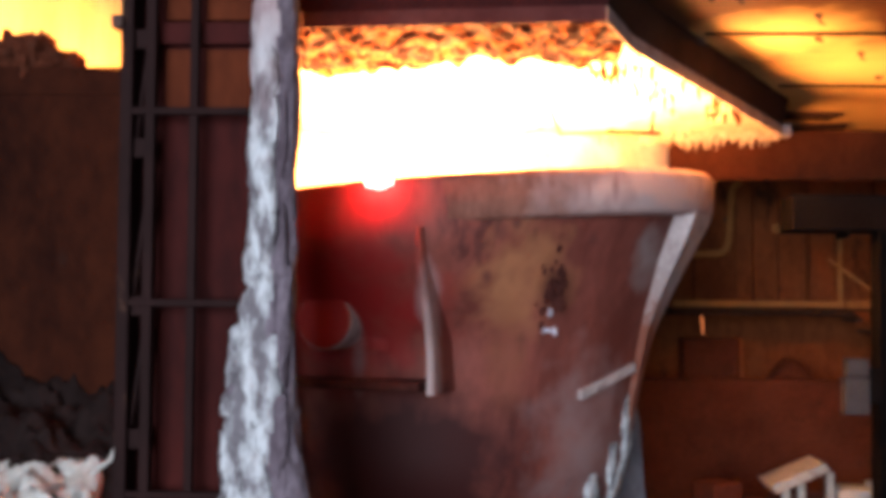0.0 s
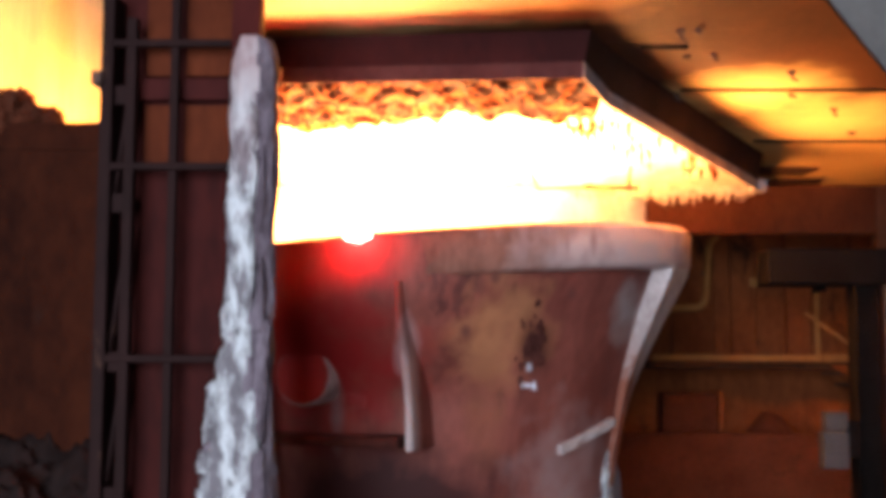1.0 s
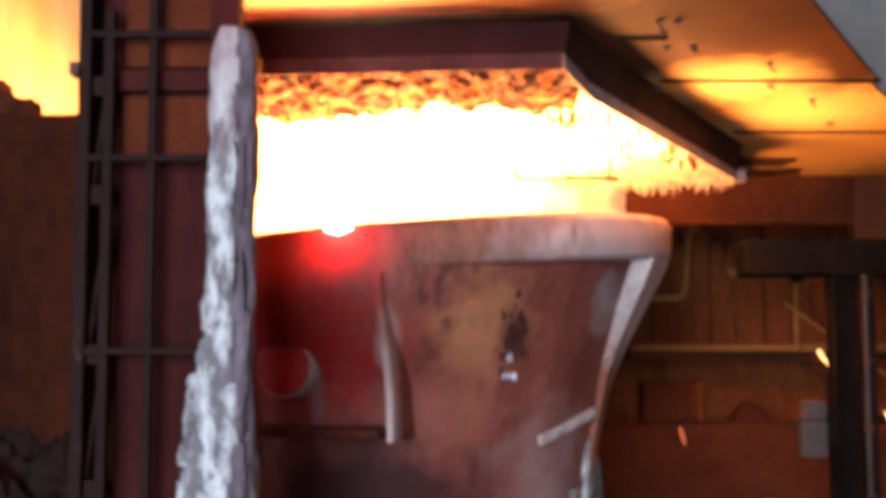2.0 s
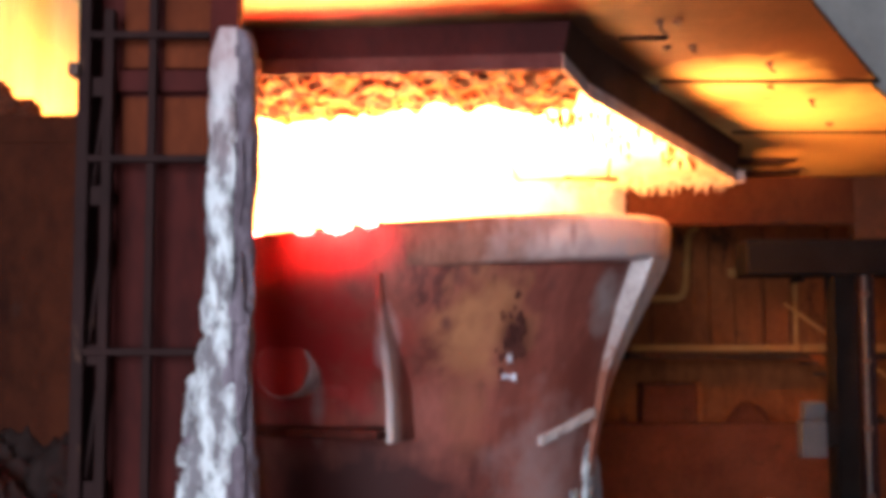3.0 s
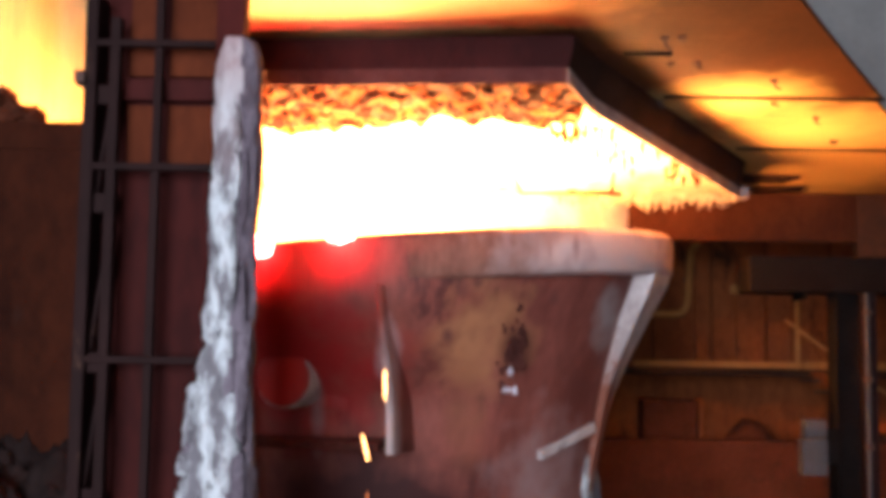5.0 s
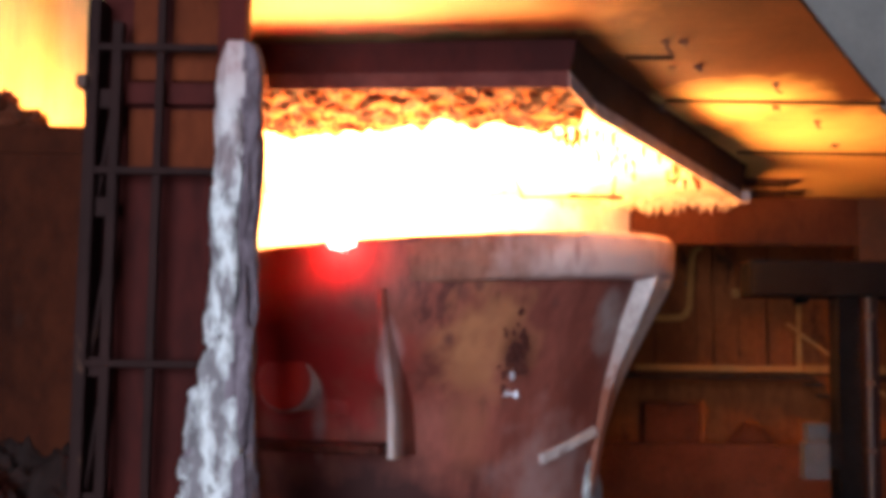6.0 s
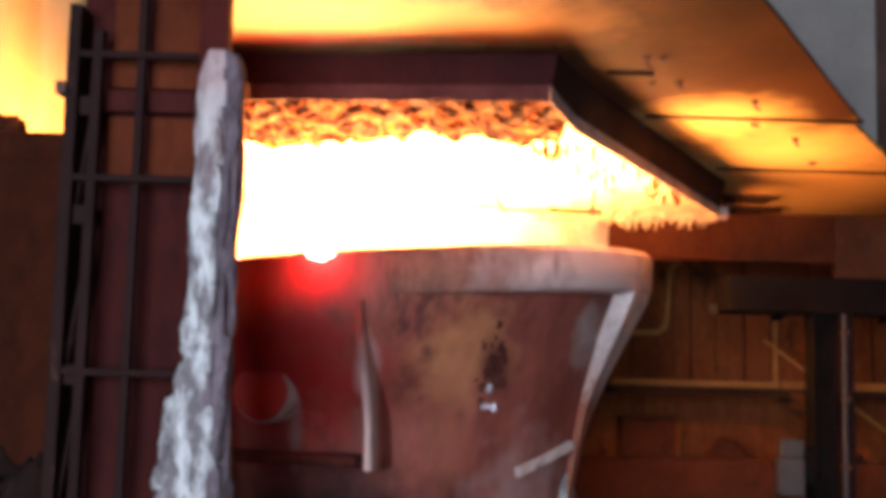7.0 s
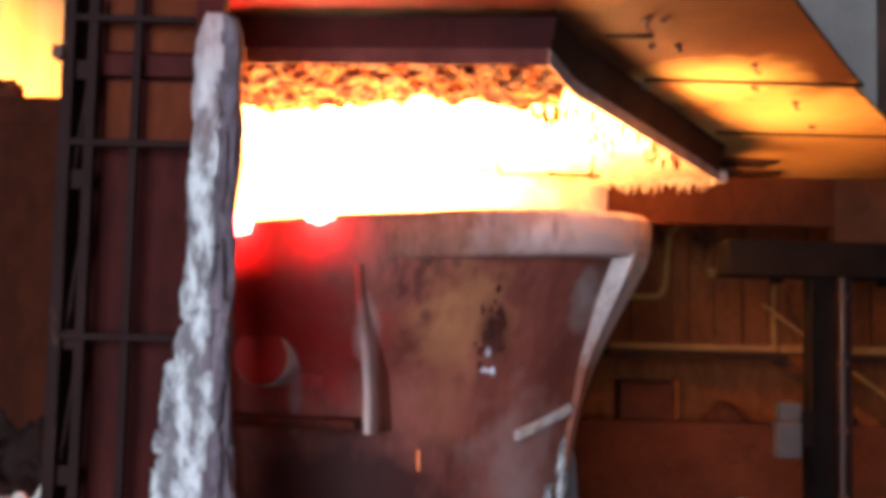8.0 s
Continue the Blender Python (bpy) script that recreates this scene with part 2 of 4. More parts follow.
# pools of slag light painted on the ceiling plates, over a darkened base
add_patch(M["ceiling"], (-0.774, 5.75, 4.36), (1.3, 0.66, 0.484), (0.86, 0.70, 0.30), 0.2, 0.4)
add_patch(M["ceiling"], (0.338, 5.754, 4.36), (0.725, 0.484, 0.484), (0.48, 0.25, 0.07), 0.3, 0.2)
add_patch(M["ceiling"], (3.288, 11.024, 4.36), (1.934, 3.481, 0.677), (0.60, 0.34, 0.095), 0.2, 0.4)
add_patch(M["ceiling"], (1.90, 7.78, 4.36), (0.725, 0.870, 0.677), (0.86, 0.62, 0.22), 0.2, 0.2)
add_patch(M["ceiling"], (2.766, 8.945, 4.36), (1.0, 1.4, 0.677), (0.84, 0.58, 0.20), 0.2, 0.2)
add_patch(M["pot_edge"], (1.6, -0.9, 2.05), (0.7, 0.9, 0.72), (0.23, 0.085, 0.055), 0.6, 0.45)


# ---- mesh helpers ----
def mesh_of(bm, name, mat, smooth=False):
    me = bpy.data.meshes.new(name)
    bmesh.ops.recalc_face_normals(bm, faces=bm.faces)
    if smooth:
        for f in bm.faces:
            f.smooth = True
    bm.to_mesh(me)
    bm.free()
    me.materials.append(mat)
    return me


def part(name, bm, mat, parent=None, label="", smooth=False):
    ob = new(name, mesh_of(bm, name, mat, smooth))
    if parent:
        ob.parent = parent
    if label:
        ob["label"] = label
    return ob


def thing(name, at=(0, 0, 0), turn=0.0, **tags):
    ob = new(name)
    ob.matrix_basis = pose(*at, 0, 0, turn)
    return tagged(ob, **tags)


def box(bm, x0, x1, y0, y1, z0, z1, m=None, bevel=0.0):
    vs = bmesh.ops.create_cube(bm, size=1.0)["verts"]
    t = Matrix.Translation(((x0 + x1) / 2, (y0 + y1) / 2, (z0 + z1) / 2)) @ Matrix.Diagonal((x1 - x0, y1 - y0, z1 - z0, 1))
    bmesh.ops.transform(bm, matrix=(m @ t) if m else t, verts=vs)
    if bevel:
        es = list({e for v in vs for e in v.link_edges})
        bmesh.ops.bevel(bm, geom=es, offset=bevel, segments=2, affect="EDGES", profile=0.6)


def boxed(x0, x1, y0, y1, z0, z1, m=None, bevel=0.006):
    bm = bmesh.new()
    box(bm, x0, x1, y0, y1, z0, z1, m, bevel)
    return bm


def rod(bm, a, b, r, seg=10, r2=None):
    a, b = Vector(a), Vector(b)
    d = b - a
    vs = bmesh.ops.create_cone(bm, cap_ends=True, segments=seg, radius1=r, radius2=r if r2 is None else r2, depth=d.length)["verts"]
    bmesh.ops.transform(bm, matrix=Matrix.Translation((a + b) / 2) @ d.to_track_quat("Z", "Y").to_matrix().to_4x4(), verts=vs)


def rodded(a, b, r, seg=10):
    bm = bmesh.new()
    rod(bm, a, b, r, seg)
    return bm


def lump(size, seed, rough=0.35, sub=3, freq=1.6):
    """A stone-like lump about the origin."""
    bm = bmesh.new()
    bmesh.ops.create_icosphere(bm, subdivisions=sub, radius=1.0)
    off = Vector((seed * 3.1, seed * 1.7, seed * 2.3))
    for v in bm.verts:
        k = 1 + rough * noise.fractal(v.co * freq + off, 1.0, 2.0, 4)
        v.co = Vector((v.co.x * size[0], v.co.y * size[1], v.co.z * size[2])) * k
    return bm


def prism(bm, outline, a, b, axis="y"):
    """A plate from a flat outline, thick from a to b along an axis."""
    def at(p, k):
        return {"y": (p[0], k, p[1]), "x": (k, p[0], p[1]), "z": (p[0], p[1], k)}[axis]
    lo, hi = [bm.verts.new(at(p, a)) for p in outline], [bm.verts.new(at(p, b)) for p in outline]
    bm.faces.new(lo), bm.faces.new(hi[::-1])
    for i in range(len(lo)):
        j = (i + 1) % len(lo)
        bm.faces.new((lo[i], hi[i], hi[j], lo[j]))


# ---- the hall: floor, far wall, and added walls and roof out of view ----
def hall():
    bm = boxed(-12, 14, -6, 19, -0.3, 0.0, bevel=0)
    tagged(part("floor", bm, M["floor"]), "dusty red-brown foundry floor with scattered grit", "floor", kind="structure")
    tagged(part("wall_far", boxed(-12, 14, 15.6, 15.9, 0, 9, bevel=0), M["rust_wall"]), "rusty brown sheet wall behind the ladle bay", "wall", kind="structure")
    # unseen walls and roof, added so that sky light enters only from the south
    tagged(part("wall_west", boxed(-12.3, -12, -6, 19, 0, 9, bevel=0), M["hall"]), "unseen cladding wall added to enclose the hall", "wall", kind="structure")
    tagged(part("wall_east", boxed(14, 14.3, -6, 19, 0, 9, bevel=0), M["hall"]), "unseen cladding wall added to enclose the hall", "wall", kind="structure")
    tagged(part("roof", boxed(-12, 14, -6, 19, 9, 9.2, bevel=0), M["hall"]), "unseen cladding roof added to shut out the sky", "roof", kind="structure")
    bm = bmesh.new()
    box(bm, -12, -5.8, -6.3, -6, 0, 9)
    box(bm, 1.0, 14, -6.3, -6, 0, 9)
    box(bm, -5.8, 1.0, -6.3, -6, 5.6, 9)
    tagged(part("wall_south", bm, M["hall"]), "unseen cladding wall added, open where the daylight enters", "wall", kind="structure")


hall()

# ---- the heat shield over the pot: ceiling plates, hanging rim, crusted lining ----
CEIL, LINING = 4.36, 4.24
# the opening's hanging rim, from its west end round the front to the far east end, and the height of its lower edge
RIM = [(-1.75, 6.50), (-1.05, 6.42), (0.63, 6.27), (0.83, 6.77), (2.57, 10.21)]
LIPS = [4.10, 4.10, 4.10, 4.047, 4.03]


def crease_x(y):
    """Where the level ceiling meets the plates that rise towards the south-east."""
    return float(np.interp(y, [3.775, 5.366, 6.613, 7.733], [-1.216, 0.155, 1.227, 2.944]))


def rise(x, y):
    d1 = ((x - 0.155) * 0.758 - (y - 5.367) * 0.652)
    d2 = ((x - 1.228) * 0.546 - (y - 6.615) * 0.838)
    d = max(0.0, min(d1, d2) if y > 5.367 else d1)
    return 0.17 * d * d / (d + 0.35)


def ceiling_plates():
    """The ceiling as plates with burnt joints, in one mesh, open over the pot."""
    bm, straps = bmesh.new(), bmesh.new()
    rows = [3.775, 5.227, 6.048, 6.550, 7.647, 9.536, 11.798, 13.824]

    def rim_x(y):
        for (xa, ya), (xb, yb) in zip(RIM[2:], RIM[3:]):
            if ya <= y <= yb:
                return xa + (xb - xa) * (y - ya) / (yb - ya)
        return RIM[-1][0] + max(0.0, y - RIM[-1][1]) * 0.2

    def east(y):
        return 2.069 + (y - 6.170) * 0.56

    for a, b in zip(rows, rows[1:]):
        ya, yb = a + 0.012, b - 0.012
        if b <= 6.1:
            west = [-1.35, -1.35]
        else:
            west = [rim_x(max(ya, 6.28)) + 0.02, rim_x(yb) + 0.02]
        ends = [crease_x(y) if y < 7.73 else east(y) for y in (ya, yb)]
        mid = [(crease_x(6.614), 6.614)] if ya < 6.614 < yb else []
        prism(bm, [(west[0], ya), (ends[0], ya), *mid, (ends[1], yb), (west[1], yb)], CEIL, CEIL + 0.03, "z")
        if 6.1 < a < 10.5:
            box(straps, max(rim_x(max(a, 6.28)) + 0.16, 1.0), (crease_x(a) + 0.1 if a < 7.73 else east(a)), a - 0.015, a + 0.015, CEIL - 0.018, CEIL + 0.004)
    prism(bm, [(-1.35, 6.055), (0.63, 6.055), (0.63, 6.262), (-1.05, 6.40), (-1.35, 6.43)], CEIL, CEIL + 0.03, "z")
    prism(bm, [(-1.9, 6.27), (-1.77, 6.27), (-1.77, 9.0), (-2.6, 11.2), (-2.6, 13.8), (-2.9, 13.8)], CEIL, CEIL + 0.03, "z")
    tagged(part("ceiling", bm, M["ceiling"]), "heat-stained ochre steel plates over the bay, the slag's light painted in", "ceiling", kind="structure")
    tagged(part("ceiling_straps", straps, M["black_steel"]), "burnt cover straps along the ceiling joints", "ceiling", kind="structure")
    bm = bmesh.new()
    prism(bm, [(-1.35, 3.771), (-1.218, 3.771), (0.097, 5.367), (1.015, 6.615), (2.418, 7.736), (5.851, 13.829), (-2.9, 13.829), (-1.9, 6.3), (-1.35, 6.2)], CEIL + 0.075, CEIL + 0.14, "z")
    tagged(part("ceiling_backing", bm, M["seam"]), "burnt backing above the ceiling joints", "ceiling", kind="structure")
    # plates bent up towards the south-east, so that they catch less light
    bm = bmesh.new()
    n_ = 40
    grid = []
    for j in range(n_ + 1):
        y = 3.771 + 3.965 * j / n_
        row = []
        for i in range(13):
            x = crease_x(y) + (east(y) - 0.05 * (7.736 - y) - crease_x(y)) * i / 12
            row.append(bm.verts.new((x, y, CEIL + rise(x, y))))
        grid.append(row)
    for j in range(n_):
        for i in range(12):
            bm.faces.new((grid[j][i], grid[j][i + 1], grid[j + 1][i + 1], grid[j + 1][i]))
    bmesh.ops.remove_doubles(bm, verts=bm.verts, dist=1e-4)
    geom = bmesh.ops.extrude_face_region(bm, geom=list(bm.faces))["geom"]
    bmesh.ops.translate(bm, vec=(0, 0, 0.03), verts=[g for g in geom if isinstance(g, bmesh.types.BMVert)])
    tagged(part("ceiling_rising", bm, M["ceiling"]), "heat-stained ochre ceiling plates bent up to catch less light", "ceiling", kind="structure")


ceiling_plates()


def hanging_rim():
    t = thing("heat_shield_rim", label="grey dusty steel lip hanging round the glowing opening", category="heat shield")
    pts = [Vector(p) for p in RIM]
    outs = []
    for a, b in zip(pts, pts[1:]):
        d = (b - a).normalized()
        outs.append(Vector((d.y, -d.x)))
    # outward directions at the corners, so that the plates meet in mitres
    corner = [outs[0]] + [(a + b) / (1 + a.dot(b)) for a, b in zip(outs, outs[1:])] + [outs[-1]]

    def plate(i, section, gap):
        """A plate from corner to corner; its section is (outwards, up from the lip's lower edge), up None at the ceiling."""
        bm = bmesh.new()
        a, b = pts[i], pts[i + 1]
        step = (b - a).normalized() * gap
        ends = []
        for p, o, g, low in ((a, corner[i], step, LIPS[i]), (b, corner[i + 1], -step, LIPS[i + 1])):
            ends.append([bm.verts.new((p.x + o.x * u + g.x, p.y + o.y * u + g.y, CEIL - 0.004 if up is None else low + up)) for u, up in section])
        n_ = len(section)
        for k in range(n_):
            bm.faces.new((ends[0][k], ends[0][(k + 1) % n_], ends[1][(k + 1) % n_], ends[1][k]))
        bm.faces.new(ends[0])
        bm.faces.new(ends[1][::-1])
        return bm

    for i in range(len(pts) - 1):
        # one lip in two tones: daylight on the east run is in its paler colour
        part("lip_plate", plate(i, [(-0.02, 0.095), (0.012, 0.0), (0.022, 0.0), (0.022, 0.095)], 0.006), M["strip" if i >= 2 else "front_lip"], t)
        # skirts toned to merge with the ceiling's shadow, darkest on the east run
        part("skirt_plate", plate(i, [(-0.01, 0.098), (0.026, 0.090), (0.07, None), (0.03, None)], 0.0), M["skirt" if i < 2 else "dark_brown"], t, "rust-red skirt plate, its tone taking in shadow and glare" if i < 2 else "dark brown skirt plate toned to the ceiling's shadow")
    end = pts[-1]
    part("end_bracket", boxed(end.x - 0.03, end.x + 0.09, end.y - 0.02, end.y + 0.12, LIPS[-1] + 0.0, LIPS[-1] + 0.10), M["strip"], t, "grey dusty end bracket")
    part("end_hanger", boxed(end.x + 0.0, end.x + 0.03, end.y + 0.02, end.y + 0.10, LIPS[-1] + 0.10, CEIL - 0.004), M["dark_brown"], t)


hanging_rim()


def lining():
    bm = bmesh.new()
    nx, ny = 130, 110
    grid = []
    for j in range(ny + 1):
        row = []
        for i in range(nx + 1):
            x, y = -2.60 + 6.4 * i / nx, 6.45 + 6.0 * j / ny
            p = Vector((x, y, 0))
            h = 0.05 * noise.fractal(p * 1.3, 1.0, 2.0, 5) + 0.03 * abs(noise.noise(p * 5.0)) - 0.02 * abs(noise.noise(p * 11.0))
            row.append(bm.verts.new((x, y, LINING - h)))
        grid.append(row)
    for j in range(ny):
        for i in range(nx):
            v = grid[j][i].co
            edge = 0.83 + (v.y - 6.77) * 0.506 if v.y > 6.77 else 0.70
            if v.x < min(edge - 0.02, 2.55 + (v.y - 10.2) * 0.24) and (v.x > -1.72 or v.y > 8.8):
                bm.faces.new((grid[j][i], grid[j][i + 1], grid[j + 1][i + 1], grid[j + 1][i]))
    bmesh.ops.delete(bm, geom=[v for v in bm.verts if not v.link_faces], context="VERTS")
    tagged(part("ceiling_lining", bm, M["lining"], smooth=True), "rough refractory lining lit white-hot above the pot", "refractory lining", kind="structure")
    # the hanging crust just behind the front lip
    bm = bmesh.new()
    nx, ny = 170, 60
    grid = []
    for j in range(ny + 1):
        row = []
        for i in range(nx + 1):
            x = -1.72 + 2.57 * i / nx
            k = j / ny
            back = 7.72 + 0.42 * noise.fractal(Vector((x * 1.4, 3.3, 0)), 1.0, 2.0, 4)
            y0 = 6.36 - 0.1 * (x - 0.6) if x < 0.6 else 6.36 + (x - 0.6) * 2.6
            y = y0 + (back - y0) * k
            p = Vector((x, y, 0))
            drop = 0.01 + 0.02 * k + 0.055 * noise.fractal(p * 3.4, 0.9, 2.0, 5) + 0.07 * (1 - abs(noise.noise(p * 6.0))) ** 3
            row.append(bm.verts.new((x, y, LINING - max(-0.02, drop))))
        grid.append(row)
    for j in range(ny):
        for i in range(nx):
            bm.faces.new((grid[j][i], grid[j][i + 1], grid[j + 1][i + 1], grid[j + 1][i]))
    tagged(part("slag_crust", bm, M["crust"], smooth=True), "dark lumpy slag crust hanging behind the lip", "slag crust", kind="stuff")


lining()


# ---- the slag pot ----
POT = (-0.42, 9.2)
PROFILE = [(0.0, 1.05), (0.25, 1.12), (0.7, 1.28), (1.05, 1.40), (1.4, 1.53), (1.9, 1.61), (2.3, 1.70), (2.75, 1.88), (3.0, 2.0),
           (3.2, 2.05), (3.335, 2.06)]


def sloped(z, x):
    """The pot's rim slopes: its upper part rises towards one side."""
    k = min(1.0, max(0.0, (z - 1.9) / 1.1))
    return z + 0.085 * x * k


def ring(bm, profile, seg=120, bumpy=0.0, a0=0.0, a1=360.0, swollen=False):
    loops = []
    full = a1 - a0 >= 360
    n_ = seg if full else seg + 1
    for z, r in profile:
        lp = []
        for i in range(n_):
            a = radians(a0 + (a1 - a0) * i / seg)
            rr = r
            if bumpy:
                rr += bumpy * noise.fractal(Vector((math.sin(a) * r, math.cos(a) * r, z)) * 1.8, 1.0, 2.0, 4)
            deg = (math.degrees(a) + 180) % 360 - 180
            if swollen and z > 2.25 and r > 1.74 and not (z > 3.3 and r < 2.0):
                side = min(1.0, max(0.0, (34 - deg) / 36)) * min(1.0, max(0.0, (deg + 75) / 15))
                up = min(1.0, (z - 2.25) / 0.85)
                rr += (2.192 - r) * side * side * (3 - 2 * side) * up * up * (3 - 2 * up)
            x, y = rr * math.sin(a), -rr * math.cos(a)
            lp.append(bm.verts.new((x, y, sloped(z, x))))
        loops.append(lp)
    for a, b in zip(loops, loops[1:]):
        for i in range(n_ if full else n_ - 1):
            j = (i + 1) % n_
            bm.faces.new((a[i], a[j], b[j], b[i]))
    return loops


def slag_pot():
    pot = thing("slag_pot", (POT[0], POT[1], 0.0), label="rust-brown cast steel slag pot with chalky rim, brim-full of glowing slag", category="slag pot")
    bm = bmesh.new()
    outer = []
    for (za, ra), (zb, rb) in zip(PROFILE, PROFILE[1:]):
        for k in range(4):
            outer.append((za + (zb - za) * k / 4, ra + (rb - ra) * k / 4))
    outer.append(PROFILE[-1])
    inner = [(3.335, 1.865), (2.6, 1.70), (1.2, 1.35), (0.6, 1.0)]
    lo = ring(bm, outer + inner, 120, 0.012, swollen=True)
    bm.faces.new(lo[0][::-1])
    bm.faces.new(lo[-1])
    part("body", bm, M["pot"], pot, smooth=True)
    bm = bmesh.new()
    prof = [(3.03, 2.00), (3.035, 2.145), (3.06, 2.17), (3.29, 2.18), (3.335, 2.145), (3.345, 2.05), (3.345, 1.88), (3.30, 1.85), (3.03, 1.86)]
    lo = ring(bm, prof + prof[:1], 140, 0.010)
    bmesh.ops.remove_doubles(bm, verts=bm.verts, dist=1e-5)
    part("rim_flange", bm, M["pot_rim"], pot, "chalky pinkish-grey rim band", smooth=True)
    # trunnion box: two side plates, bottom ledge and pin, all along one direction
    turn = pose(0, 0, 0, 0, 0, -17.5)
    for v in (0.665, -0.665):
        # an upright plate with a rounded, ragged front edge
        bm = bmesh.new()
        out, rows = (1 if v > 0 else -1), []
        for k in range(13):
            z = 1.985 + 1.035 * k / 12
            front = -float(np.interp(z, [1.985, 2.25, 2.5, 2.75, 3.02], [1.90, 1.91, 1.975, 2.07, 2.115]))
            row = [(v - 0.022 * out, -1.4), (v - 0.022 * out, front + 0.015), (v - 0.008 * out, front), (v + 0.008 * out, front), (v + 0.024 * out, front + 0.02), (v + 0.03 * out, -1.35)]
            rows.append([bm.verts.new((x, y, z + 0.008 * noise.noise(Vector((z * 9, x * 4, 1))))) for x, y in row])
        for a_, b_ in zip(rows, rows[1:]):
            for q in range(len(a_)):
                bm.faces.new((a_[q], a_[(q + 1) % len(a_)], b_[(q + 1) % len(a_)], b_[q]))
        bm.faces.new(rows[0])
        bm.faces.new(rows[-1][::-1])
        bmesh.ops.transform(bm, matrix=turn, verts=bm.verts)
        part("trunnion_cheek", bm, M["pot"], pot, "side plate with a lime-dusted lower end", smooth=False)
    bm = boxed(-0.60, 0.60, -1.92, -1.45, 2.0, 2.06, turn, 0.012)
    part("trunnion_ledge", bm, M["scab"], pot)
    bm = bmesh.new()
    box(bm, -0.32, 0.32, -1.72, -1.3, 2.2, 2.74, turn, 0.12)
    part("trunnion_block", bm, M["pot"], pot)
    # pin's side in a pale material, painting the crescent of daylight along it
    bm = bmesh.new()
    rod(bm, (-0.035, -1.4, 2.44), (-0.035, -1.94, 2.44), 0.190, 48)
    bmesh.ops.transform(bm, matrix=turn, verts=bm.verts)
    pin = part("trunnion_pin", bm, M["pot_edge"], pot, "round trunnion pin, its side pale for the daylight on it", smooth=False)
    bm = bmesh.new()
    rod(bm, (-0.035, -1.9, 2.44), (-0.035, -1.962, 2.44), 0.186, 48, 0.178)
    bmesh.ops.transform(bm, matrix=turn, verts=bm.verts)
    part("pin_face", bm, M["pot"], pin, "rust-brown end face")
    # stiffening rib down the east flank
    for deg in (68, 292):
        bm = bmesh.new()
        ang = radians(deg)
        zs = [3.05, 2.98, 2.85, 2.7, 2.5, 2.3, 2.1, 1.9, 1.6, 1.35]
        proud = [0.135, 0.135, 0.12, 0.10, 0.075, 0.055, 0.045, 0.04, 0.035, 0.02]
        half = [0.31, 0.30, 0.27, 0.23, 0.18, 0.13, 0.10, 0.08, 0.06, 0.04]
        rows = []
        for z, pr, hw in zip(zs, proud, half):
            r = float(np.interp(z, [p[0] for p in PROFILE], [p[1] for p in PROFILE]))
            row = []
            for rad, dv in ((r - 0.1, -hw), (r + pr, -hw * 0.9), (r + pr, hw * 0.9), (r - 0.1, hw)):
                wob = 0.012 * noise.noise(Vector((z * 6, dv * 9, deg)))
                x = (rad + wob) * math.sin(ang) + (dv + wob) * math.cos(ang)
                y = -(rad + wob) * math.cos(ang) + (dv + wob) * math.sin(ang)
                row.append(bm.verts.new((x, y, sloped(z, x))))
            rows.append(row)
        for a_, b_ in zip(rows, rows[1:]):
            for i in range(4):
                bm.faces.new((a_[i], a_[(i + 1) % 4], b_[(i + 1) % 4], b_[i]))
        bm.faces.new(rows[0])
        bm.faces.new(rows[-1][::-1])
        part("rib", bm, M["pot_edge"], pot, "lime-dusted stiffening rib")
        bm = bmesh.new()
        rows = []
        for z, hw in ((1.62, 0.02), (1.5, 0.05), (1.2, 0.06), (0.9, 0.065), (0.5, 0.06)):
            r = float(np.interp(z, [p[0] for p in PROFILE], [p[1] for p in PROFILE]))
            row = []
            for rad, dv in ((r - 0.1, -hw), (r + 0.05, -hw), (r + 0.05, hw), (r - 0.1, hw)):
                row.append(bm.verts.new((rad * math.sin(ang) + dv * math.cos(ang), -rad * math.cos(ang) + dv * math.sin(ang), z)))
            rows.append(row)
        for a_, b_ in zip(rows, rows[1:]):
            for i in range(4):
                bm.faces.new((a_[i], a_[(i + 1) % 4], b_[(i + 1) % 4], b_[i]))
        bm.faces.new(rows[0])
        bm.faces.new(rows[-1][::-1])
        part("lower_rib", bm, M["crust_white"], pot, "pale caked lower rib")
    return pot


slag_pot()

SLAG_Z = 3.0


def molten_slag():
    bm = bmesh.new()
    rings, seg = 14, 72
    loops = []
    for k in range(1, rings + 1):
        lp = []
        for i in range(seg):
            a = 2 * math.pi * i / seg
            r = 1.80 * k / rings
            x, y = r * math.sin(a), -r * math.cos(a)
            lp.append(bm.verts.new((x, y, SLAG_Z + 0.03 * noise.fractal(Vector((x, y, 0)) * 2, 1, 2, 3))))
        loops.append(lp)
    bm.faces.new(loops[0])
    for a, b in zip(loops, loops[1:]):
        for i in range(seg):
            bm.faces.new((a[i], a[(i + 1) % seg], b[(i + 1) % seg], b[i]))
    ob = part("molten_slag", bm, M["slag"], smooth=True)
    ob.matrix_basis = pose(POT[0], POT[1], 0)
    tagged(ob, "white-hot molten slag filling the pot", "molten slag", kind="stuff")


molten_slag()


